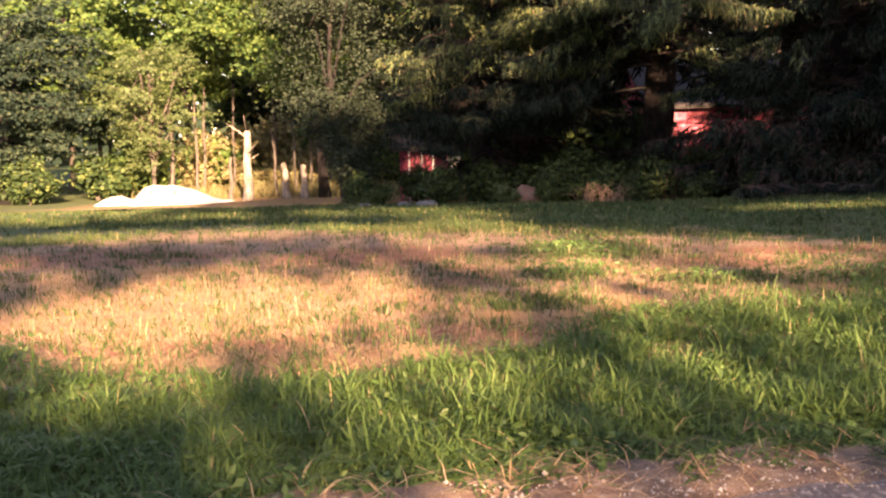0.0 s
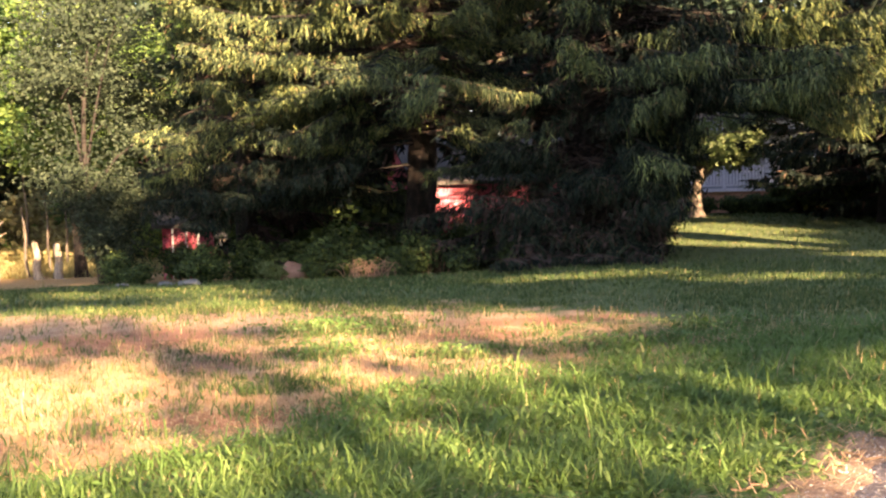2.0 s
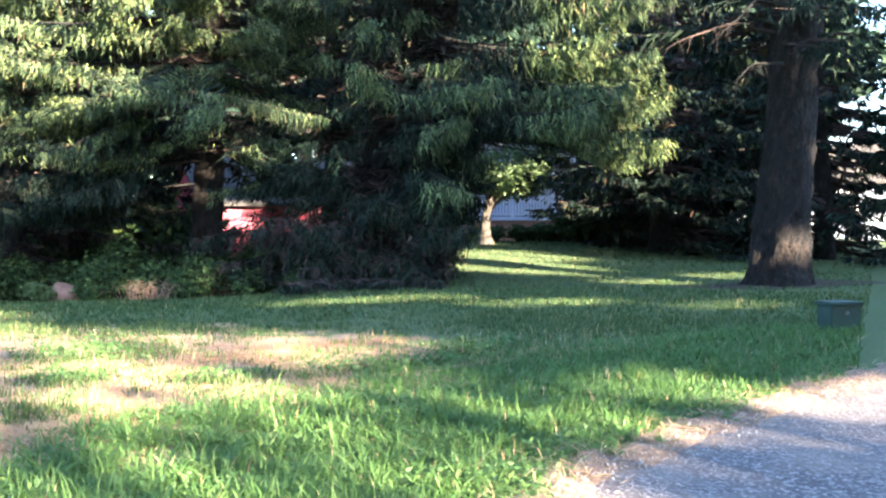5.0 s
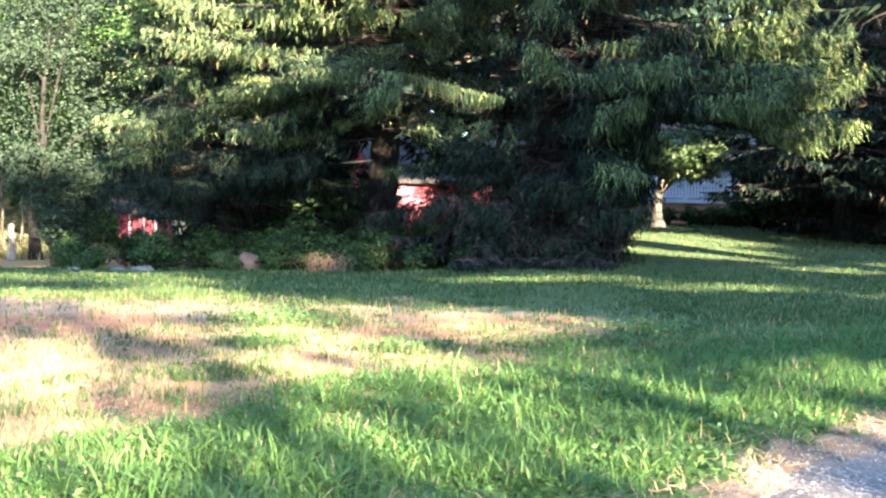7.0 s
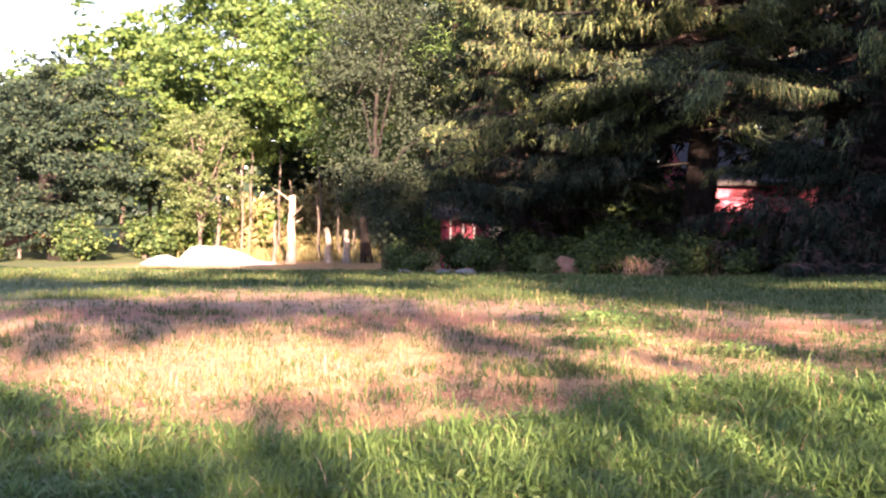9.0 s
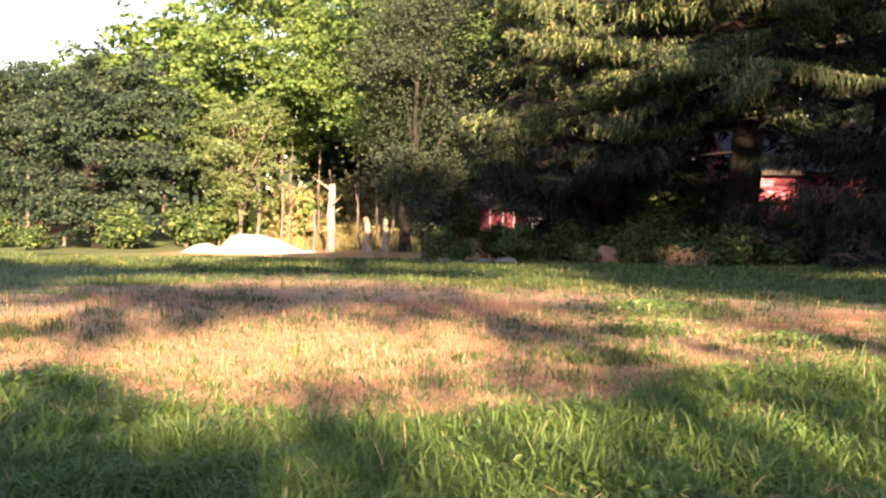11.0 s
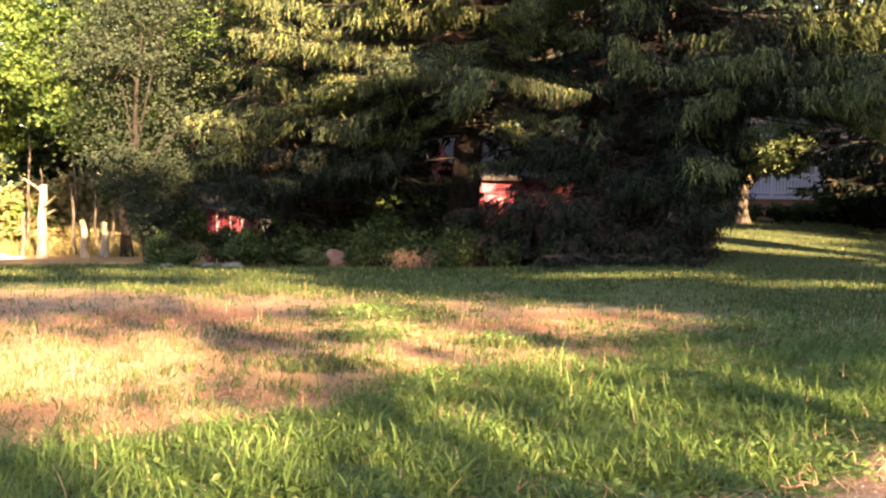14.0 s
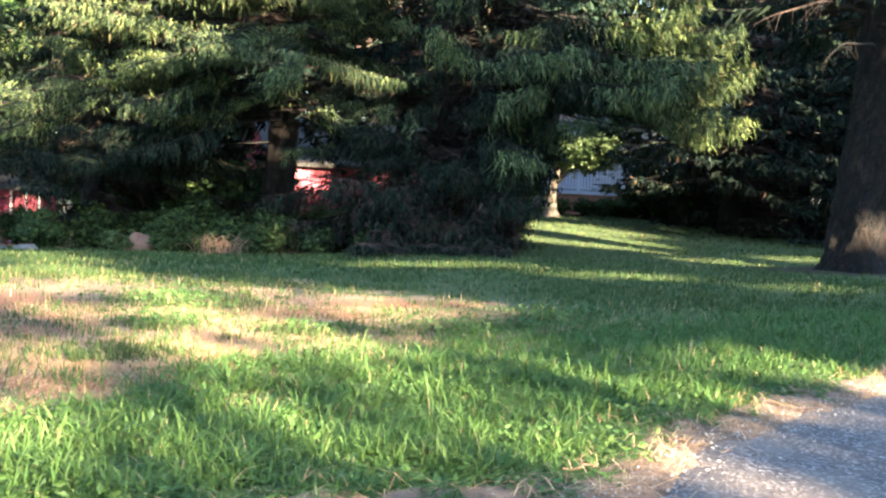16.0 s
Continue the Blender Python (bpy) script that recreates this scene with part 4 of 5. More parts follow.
broadleaf("oak_tree", OAK, -22.0, 39.0, 90, 0.95, "dense dark-leaved oak at the wood's edge", "oak tree", MAT_BARK, MAT_OAK)
SAPLING = broadleaf_meshes("sapling", 5.5, 0.06, 3.2, (1.5, 1.4, 2.2), 44, 10500, 0.075, 12, 0.6, low_limb=0.2, sprays=5)
broadleaf("young_tree", SAPLING, -11.2, 35.5, 0, 1.15, "slender young tree with pale yellow-green leaves", "tree", MAT_GREY_BARK, MAT_SAPLING)
CEDAR = broadleaf_meshes("cedar", 9, 0.1, 4.6, (1.7, 1.7, 4.6), 110, 58000, 0.064, 15, 0.85, low_limb=0.1, sprays=12, keep=lambda p: ((p[:, 2] > 1.9 - 1.6 * np.clip(p[:, 0] + 0.9, 0, 2)) | (np.hypot(p[:, 0], p[:, 1]) < 0.3)) & light_lane(p + np.array([-3.2, 27.4, -0.5]), [(-7.0, 37.2, 3.2, 3.2)], 0.82), limb_most=8)
broadleaf("cedar_tree", CEDAR, -3.2, 27.4, 0, 1.0, "grey-green cedar with foliage down to the ground", "cedar tree", MAT_BOUGH, MAT_CEDAR)
GAP_TREE = broadleaf_meshes("gap_tree", 6, 0.23, 2.75, (1.9, 1.7, 1.15), 46, 7500, 0.12, 19, 0.6, lean=0.42, low_limb=0.35)
broadleaf("small_tree", GAP_TREE, 17.45, 33.5, 0, 1.0, "small leafy tree with grey-brown forked trunk in the mown gap", "tree", MAT_GREY_BARK, MAT_SAPLING)

# woods further off
WOOD_3 = broadleaf_meshes("wood_three", 12, 0.15, 7.4, (3.2, 3.0, 4.4), 60, 8000, 0.27, 33, 1.2, low_limb=0.35, sprays=5)
WOOD_1 = broadleaf_meshes("wood_1", 13, 0.16, 8.0, (3.4, 3.2, 4.6), 45, 2900, 0.46, 31, 1.2, low_limb=0.4)
WOOD_2 = broadleaf_meshes("wood_2", 11, 0.13, 6.8, (2.8, 2.8, 4.0), 40, 2500, 0.44, 32, 1.1, low_limb=0.35)
r_w = np.random.default_rng(4)
spots = [(-9.0, 46), (-5.5, 50), (-2.0, 46), (-15.5, 47), (-19, 52), (-24, 50), (-30, 47), (-28, 40), (10, 52), (14, 54), (-12, 56), (-7, 58), (20, 56), (30, 52), (-1, 54), (16, 49), (-27, 33), (-17.5, 44), (-22.0, 49), (-18.5, 52), (-6.0, 53), (20, 52), (27, 53), (33, 46), (36, 38), (41, 43), (33, 34), (24.5, 49), (22.5, 46), (12.0, 48.5), (15.0, 47.0)]
for k, (x, y) in enumerate(spots):
    big = 1.35 if x > -3 else 0.82 if x < -8 else 1.0
    broadleaf("woodland_tree", WOOD_3 if -26 < x < -3 and y < 53 else WOOD_1 if k % 2 else WOOD_2, x, y, r_w.uniform(0, 360), big * r_w.uniform(0.85, 1.15), "woodland tree with leafy summer crown", "tree", MAT_GREY_BARK, MAT_MAPLE if k % 3 and x < -3 else MAT_OAK, "woods behind the lawn")


def far_woods():
    r = np.random.default_rng(9)
    n = 28000
    a = r.uniform(0, 2 * np.pi, n)
    rad = 78 + 14 * r.random(n)
    top = 10.5 + 2.5 * np.sin(a * 9) + 2.0 * np.sin(a * 23 + 1) + r.normal(0, 0.8, n)
    at = np.column_stack([rad * np.cos(a), rad * np.sin(a) + 8, -0.9 + top * r.random(n) ** 0.75])
    ob = part("far_woods", np_mesh("far_woods", *leaf_quads(at, 1.35, r, 0.2)), MAT_OAK)
    tagged(ob, "distant belt of leafy woods round the property", "woods", kind="stuff")


far_woods()


# trees that stand behind the viewer and shade the lawn; the low sun comes through the gaps between their limbs
LIT = [(-1.5, 9.3, 6.8, 4.6, 0.57), (0.7, 5.1, 4.2, 1.5, 0.56),
       (-1.8, 7.9, 2.2, 1.4, 1), (-3.6, 7.1, 2.6, 1.0, 0.92), (-4.2, 13.5, 3.2, 1.1, 0.92), (-1.2, 14.0, 2.2, 1.1, 0.9), (-1.9, 10.8, 1.6, 1.6, 0.7), (-0.9, 5.5, 1.2, 0.45, 0.8), (-5.5, 8.6, 1.5, 1.0, 0.6),
       (-3.2, 6.0, 1.2, 0.65, 0.75), (-2.1, 6.1, 0.9, 0.4, 0.5), (0.3, 7.2, 0.8, 0.5, 0.7), (0.85, 9.7, 0.7, 1.1, 0.9), (1.4, 8.9, 1.0, 1.1, 0.82), (3.4, 10.1, 1.5, 0.6, 0.9), (3.3, 11.6, 1.3, 0.4, 0.8),
       (2.4, 7.8, 1.8, 0.65, 0.9), (4.4, 6.8, 1.9, 0.8, 0.9), (5.3, 6.0, 1.1, 0.7, 0.9), (0.3, 5.0, 1.8, 1.0, 0.72), (-0.4, 4.4, 0.8, 0.5, 0.7), (-2.9, 5.3, 1.1, 0.6, 0.75), (-7.0, 17.4, 3.6, 1.7, 0.8), (-2.2, 17.2, 2.8, 1.1, 0.6), (2.2, 21.6, 2.4, 0.8, 0.5), (0.2, 3.35, 1.3, 0.6, 0.9), (-0.95, 6.5, 0.8, 0.5, 0.75),
       (1.5, 11.8, 1.6, 0.7, 0.45), (1.0, 19.3, 5.0, 1.0, 0.35), (2.0, 16.0, 3.5, 0.6, 0.4), (-9.5, 20.0, 3.4, 2.6, 1), (-6.5, 16.8, 2.4, 0.8, 0.8), (-10.5, 32.5, 4.5, 3.5, 1), (-6, 34, 2.5, 2.0, 1), (-5.5, 38.5, 4.5, 4.0, 0.95),
       (6.3, 16.4, 1.9, 0.85, 1), (8.6, 14.2, 1.9, 0.75, 1), (10.7, 12.3, 1.6, 0.65, 1), (13.2, 23.0, 2.2, 3.0, 1), (14.2, 18.1, 2.0, 0.95, 1), (14.2, 28.0, 3.0, 3.4, 1), (16.2, 19.0, 1.8, 0.9, 1), (14.6, 31.2, 2.4, 2.4, 0.9), (11.7, 24.2, 0.8, 1.6, 1),
       (5.2, 5.0, 1.0, 0.45, 1), (4.7, 4.4, 1.3, 0.8, 0.6), (3.9, 6.1, 0.9, 0.7, 0.9), (3.4, 4.95, 0.5, 0.3, 0.85), (6.5, 5.4, 1.5, 0.8, 1)]
# limbs that shade stripes of the lit lawn
SHADED = [(2.3, 5.8, 0.85, 0.36, 0.08), (2.9, 4.95, 0.42, 0.6, 0.1), (1.9, 4.9, 0.8, 0.6, 0.5), (0.0, 6.3, 0.6, 0.3, 0.5), (-0.3, 8.8, 0.4, 1.3, 0.4), (-0.1, 10.5, 0.9, 0.45, 0.2), (-4.2, 11.5, 1.5, 0.55, 0.2), (-2.0, 4.0, 0.7, 0.62, 0.03), (14.25, 20.3, 0.65, 1.2, 0.04), (13.75, 22.1, 0.65, 1.4, 0.04), (12.95, 24.8, 0.65, 1.6, 0.04), (12.3, 27.0, 0.6, 1.6, 0.04)]


def let_light(p):
    """Which leaf places leave the sunny spots of the lawn and the upper trees unshaded."""
    w = np.array(SUN_WAY)
    g = p + w * (-p[:, 2:3] / w[2])
    g = g[:, :2] + 0.12 * np.column_stack([np.sin(g[:, 1] * 5.1 + g[:, 0] * 3), np.sin(g[:, 0] * 4.3)])
    ok = np.ones(len(p), bool)
    chance = np.random.default_rng(len(p)).random(len(p))
    clear = np.full(len(p), 0.02)
    rag = 0.22 * np.sin(3.3 * g[:, 0] + 2.1 * g[:, 1]) + 0.16 * np.sin(7.9 * g[:, 0] - 5.3 * g[:, 1])
    for x, y, a, b, light in LIT:
        d = ((g[:, 0] - x) / a) ** 2 + ((g[:, 1] - y) / b) ** 2 + rag
        clear = np.maximum(clear, light * (1 - smooth01(d, 0.6, 1.3)))
    for x, y, a, b, light in SHADED:
        d = ((g[:, 0] - x) / a) ** 2 + ((g[:, 1] - y) / b) ** 2 + rag
        clear = np.minimum(clear, light + (1 - light) * smooth01(d, 0.5, 1.3))
    # the part of the sun's light that reaches the ground falls off with the leaves on its way
    ok &= chance < -np.log(np.maximum(clear, 0.02)) / 3.9
    ok &= unshaded(p, SUNNY)
    k = (21.5 - p[:, 1]) / w[1]
    h = p + w * k[:, None]
    roof = np.interp(h[:, 0], [-14, -7, -5, -3.6, -1.6, -0.4, 0.5, 2, 3.2, 4.4, 5.6, 8.2, 20], [0.0, 0.4, 2.8, 4.9, 4.9, 4.2, 4.0, 4.1, 4.8, 5.5, 7.2, 9.8, 13.0]) + 0.5 * np.sin(h[:, 0] * 2.1) + 0.45 * np.sin(h[:, 0] * 4.7 + 1)
    return ok & (h[:, 2] < roof)


def shade_trees():
    r = np.random.default_rng(77)
    for x, y, H, rad, seed, leaves in ((0.2, -13, 9.8, 5.4, 41, 12000), (9.0, -15, 12.6, 5.6, 42, 14000), (15.5, -13, 13.5, 5.4, 43, 21000), (21.5, -15, 14.0, 5.8, 44, 17000),
                                       (27.0, -13, 15.5, 6.0, 45, 17000), (32.8, -15, 16.0, 6.0, 47, 17000), (39.0, -13, 17.0, 6.0, 48, 18000), (-5.0, -15, 8.0, 5.0, 46, 12000)):
        def keep(p, x=x, y=y):
            return let_light(p + np.array([x, y, 0.0]))
        m = broadleaf_meshes("shade_tree", 17, 0.17, H * 0.78, (rad, 3.5, H * 0.72), 170, int(leaves * 2.1), 0.35, seed, 1.25, low_limb=0.15, keep=keep, limb_most=9)
        broadleaf("shade_tree", m, x, y, 0, 1.0, "tall leafy tree shading the lawn behind the drive", "tree", MAT_GREY_BARK, MAT_MAPLE, "trees behind the drive", z=-0.05)


shade_trees()


# ---- things at the lawn's end ----
def rock(name, x, y, size, seed, material, label, category="stone"):
    bm = bmesh.new()
    bmesh.ops.create_icosphere(bm, subdivisions=3, radius=1.0)
    for v in bm.verts:
        k = 1 + 0.28 * noise.noise(v.co * 1.3 + Vector((seed, 0, 0))) + 0.1 * noise.noise(v.co * 3.7 + Vector((0, seed, 0)))
        v.co = Vector((v.co.x * size[0] * k, v.co.y * size[1] * k, max(-0.35, v.co.z) * size[2] * k))
    for f in bm.faces:
        f.smooth = True
    ob = part(name, bm, material)
    ob.location = (x, y, float(ground_z(x, y)) + 0.25 * size[2])
    ob.rotation_euler = (0, 0, seed)
    return tagged(ob, label, category)


rock("boulder", 1.48, 22.3, (0.4, 0.3, 0.33), 3, MAT_BROWN_STONE, "rounded reddish-brown boulder among shrubs", "boulder")
for k, (x, y, s) in enumerate([(-2.3, 22.7, (0.22, 0.16, 0.05)), (-1.35, 22.7, (0.2, 0.16, 0.07))]):
    rock("flat_stone", x, y, s, k + 5.0, MAT_DARK_STONE, "flat grey stone edging the shrub bed", "stone")
rock("grey_stone", -0.8, 22.2, (0.3, 0.12, 0.1), 9, MAT_DARK_STONE, "small grey stone at the lawn's edge", "stone")


def brush_pile(x, y, width, height, n, seed):
    """Dead branches that fan up from the ground and bend over at their ends."""
    r = np.random.default_rng(seed)
    s = np.linspace(0, 1, 8)
    foot = np.column_stack([r.normal(0, width * 0.3, n), r.normal(0, 0.15, n)])
    a = np.where(r.random(n) < 0.5, 0.0, np.pi) + r.normal(0, 0.9, n)
    L, up = r.uniform(0.15, 0.5, n) * width, r.uniform(0.5, 1.15, n) * height
    kink = r.normal(0, 0.018, (n, 8, 3)) * s[None, :, None]
    rise = s * (2.1 - 1.5 * s ** 1.4)
    paths = np.stack([np.column_stack([foot[i, 0] + np.cos(a[i]) * L[i] * s ** 1.4, foot[i, 1] + np.sin(a[i]) * L[i] * 0.7 * s ** 1.4, up[i] * rise]) for i in range(n)]) + kink
    paths[:, :, 2] = np.maximum(paths[:, :, 2], 0.0)
    rad = r.uniform(0.006, 0.019, n)[:, None] * (1 - 0.75 * s)[None]
    ob = part("brush_pile", np_mesh("brush_pile", *tubes(paths, rad, 5), True), MAT_TWIG)
    ob.location = (x, y, float(ground_z(x, y)) - 0.02)
    tagged(ob, "heap of dead tan branches in front of the spruces", "brush pile", kind="stuff")


brush_pile(3.05, 21.3, 0.95, 0.5, 46, 21)
brush_pile(4.6, 22.3, 0.9, 0.95, 34, 22)

SHRUB = broadleaf_meshes("shrub", 1.5, 0.03, 0.62, (0.85, 0.6, 0.55), 30, 2700, 0.095, 51, 0.35, low_limb=0.1)
SHRUB_2 = broadleaf_meshes("shrub_two", 1.2, 0.025, 0.5, (0.7, 0.6, 0.42), 26, 2200, 0.11, 52, 0.32, low_limb=0.1)
for k, (x, y, s) in enumerate([(0.95, 22.2, 0.45), (2.2, 22.4, 0.7), (3.3, 22.6, 0.85), (4.3, 22.2, 0.75), (5.3, 21.6, 0.6), (-0.5, 23.2, 0.7), (6.4, 20.9, 0.55), (-2.6, 24.6, 0.6), (-2.0, 23.8, 0.5), (3.9, 21.6, 0.5), (1.9, 21.9, 0.4), (-1.2, 27.6, 0.75), (-0.4, 26.2, 0.6), (0.6, 24.0, 0.8), (1.6, 24.4, 0.9), (2.9, 23.8, 1.0), (5.2, 23.2, 0.9), (6.2, 23.0, 0.8)]):
    broadleaf("shrub", SHRUB if k % 2 else SHRUB_2, x, y, k * 67, s, "leafy green shrub under the spruces", "shrub", MAT_BARK, MAT_SAPLING if k == 0 else MAT_SHRUB, "shrubs under the spruces")
for k, (x, y, s) in enumerate([(1.3, 29.8, 1.9), (2.2, 30.2, 2.4), (3.4, 29.4, 2.3), (4.8, 30.4, 2.3), (5.2, 29.4, 1.9), (14.4, 31.0, 1.5), (6.6, 31.3, 0.85), (7.6, 31.0, 0.8), (8.6, 31.3, 0.85), (9.6, 31.0, 0.8), (10.6, 31.3, 0.85)]):
    broadleaf("tall_shrub", SHRUB if k % 2 else SHRUB_2, x, y, k * 67, s, "dark leafy shrub between the spruces and the barn", "shrub", MAT_BARK, MAT_SHRUB, "shrubs before the barn")
for k, (x, y, s) in enumerate([(-13.5, 36.5, 1.6), (-15.2, 34.2, 1.25), (-9.3, 41.5, 1.5), (-7.9, 43.5, 1.5), (-5.9, 42.5, 1.5), (-12.6, 38.5, 1.8), (-17.8, 32.5, 0.8), (-20.0, 34.0, 1.0), (-10.5, 42, 2.2), (-6.5, 44, 2.2), (-3.0, 41.5, 2.0)]):
    broadleaf("bush", SHRUB if k % 2 else SHRUB_2, x, y, k * 51, s, "sunlit yellow-green bush at the wood's edge", "bush", MAT_GREY_BARK, MAT_SAPLING if k == 4 else MAT_MAPLE if x > -13 else MAT_SHRUB, "bushes at the wood's edge")
for k, (x, y, s) in enumerate([(-7.6, 40.5, 1.0), (-6.3, 41.5, 1.2), (-5.0, 40.8, 1.1), (-3.6, 41.2, 1.3), (-9.0, 40.4, 1.2), (-8.2, 43.0, 2.3), (-5.7, 43.2, 2.3), (-3.2, 43.0, 2.2), (-6.8, 42.2, 1.7), (-4.4, 42.0, 1.7), (-9.8, 44.0, 2.4), (-10.8, 41.5, 1.8)]):
    broadleaf("dry_bush", SHRUB if k % 2 else SHRUB_2, x, y, k * 83, s, "sunlit tan and yellow undergrowth beneath the maple", "bush", MAT_GREY_BARK, MAT_DRY_BUSH, "dry undergrowth")


def dry_bank():
    """Tall bleached grass on the open ground under the maple."""
    r = np.random.default_rng(66)
    n = 9000
    p = np.column_stack([r.uniform(-12.5, -1.5, n), r.uniform(35.2, 42.5, n)])
    p = p[(np.sin(p[:, 0] * 2.1 + np.sin(p[:, 1])) + np.sin(p[:, 1] * 1.7) > -1.2)]
    n = len(p)
    v = blades(p, r.uniform(0.18, 0.6, n), r.uniform(0.02, 0.05, n), r.uniform(0.1, 1.0, n), r.uniform(0, 6.28, n), r.normal(0, 0.5, n), 2)
    tagged(part("tall_grass", np_mesh("tall_grass", *v), MAT_DRY_BUSH), "tall bleached grass under the maple", "grass", kind="stuff")


dry_bank()
for k, (x, y, s) in enumerate([(20.3, 36.0, 0.75), (22.6, 34.6, 1.7), (23.9, 34.2, 1.9), (25.2, 35.0, 1.8), (19.3, 36.3, 0.7), (21.1, 35.8, 0.8), (21.9, 36.1, 0.75), (22.7, 36.6, 0.85), (18.4, 36.8, 0.7), (23.6, 36.4, 0.9)]):
    broadleaf("hedge_shrub", SHRUB_2, x, y, k * 40, s, "low green shrub in front of the house", "shrub", MAT_BARK, MAT_SHRUB, "shrubs before the house")


def bare_trunk(x, y, h, rad, seed, material, label, stub=True):
    r = np.random.default_rng(seed)
    s = np.linspace(0, 1, 12)
    p = np.column_stack([0.018 * h * np.sin(s * 2.4 + seed) + 0.03 * np.sin(s * 9 + seed), 0.05 * np.sin(3 * s), s * h - 0.1])
    rr = rad * (1 + 0.35 * np.exp(-s * h / 0.3) - 0.35 * s)
    pieces = [tubes(p[None], rr[None], 9)]
    if stub:
        for k in range(3):
            z = h * r.uniform(0.35, 0.9)
            d = np.array([r.choice([-1, 1]) * 1.0, r.normal(0, 0.5), 0.7])
            q = np.array([0, 0, z]) + d * np.linspace(0, 0.6, 5)[:, None] * r.uniform(0.6, 1.3)
            pieces.append(tubes(q[None], (rad * 0.3 * (1 - 0.8 * np.linspace(0, 1, 5)))[None], 5))
    ob = part("tree_trunk", np_mesh("tree_trunk", *joined(pieces), True), material)
    ob.location = (x, y, float(ground_z(x, y)))
    return tagged(ob, label, "tree trunk", "pale trunks at the wood's edge")


bare_trunk(-7.34, 33.6, 2.5, 0.17, 6, MAT_PALE_BARK, "sunlit pale trunk of a dead birch with broken limbs")
bare_trunk(-6.17, 34.5, 1.35, 0.14, 2, MAT_PALE_BARK, "short pale broken tree trunk", False)
bare_trunk(-5.5, 34.6, 1.3, 0.15, 3, MAT_PALE_BARK, "short pale broken tree trunk", False)
bare_trunk(-8.09, 34.5, 1.6, 0.08, 4, MAT_GREY_BARK, "thin grey tree trunk", False)
for k, (x, y, h, w) in enumerate([(-9.9, 37, 4.0, 0.06), (-11.0, 37.5, 4.4, 0.08), (-9.0, 39, 4.5, 0.05), (-12.6, 38, 3.6, 0.05), (-6.4, 38, 3.0, 0.05), (-7.6, 41, 4, 0.06), (-5.2, 41, 4, 0.06), (-19.2, 36, 3.4, 0.08), (-20.4, 37, 3.4, 0.08), (-18.2, 35.6, 3.2, 0.07), (-8.3, 38.2, 3.2, 0.05), (-6.9, 36.6, 2.6, 0.06), (-5.9, 39.5, 3.4, 0.05), (-4.6, 38.4, 3.0, 0.05), (-10.4, 40.0, 4.4, 0.06)]):
    bare_trunk(x, y, h, w, 10 + k, MAT_GREY_BARK, "slender sunlit tree trunk at the wood's edge", False)


def covered_heap(x, y):
    """A long low heap under a pale sheet, with two dark bars for its slits."""
    bm = bmesh.new()
    nx, ny = 70, 26
    grid = {}
    for i in range(nx):
        for j in range(ny):
            u, v = i / (nx - 1) * 2 - 1, j / (ny - 1) * 2 - 1
            px, py = u * 2.5, v * 1.3
            ridge = 0.30 * math.exp(-((px + 1.9) / 0.5) ** 2) + 0.7 * (1 / (1 + math.exp(-(px + 0.85) * 9))) * (1 - 0.16 * smooth01(px, -0.7, 0.7) - 0.84 * smooth01(px, 0.6, 2.3))
            z = ridge * max(0.0, 1 - v * v) ** 0.6 * (0.96 + 0.1 * noise.noise(Vector((px * 1.5, py * 2, 0)))) + 0.035 * noise.noise(Vector((px * 4, py * 4, 2)))
            edge = max(abs(u), abs(v))
            grid[i, j] = bm.verts.new((px * 0.88, py, max(0.0, z) * (1 - smooth01(edge, 0.9, 1.0)) + 0.01 - 0.05 * smooth01(edge, 0.93, 1.0)))
    for i in range(nx - 1):
        for j in range(ny - 1):
            bm.faces.new((grid[i, j], grid[i + 1, j], grid[i + 1, j + 1], grid[i, j + 1])).smooth = True
    root = thing("covered_heap", x, y, "long low heap under a sunlit white sheet", "heap")
    part("sheet", bm, MAT_TARP, root)
    # dark bars set into the sheet stand in for dark slits
    for px in (-0.15, 0.62):
        b = bmesh.new()
        box(b, px - 0.035, px + 0.035, -0.98, -0.9, 0.3, 0.52, 0.008)
        part("slit_bar", b, MAT_GREY_BARK, root, "short dark bar standing for a slit in the heap")
    return root


covered_heap(-9.95, 32.6)


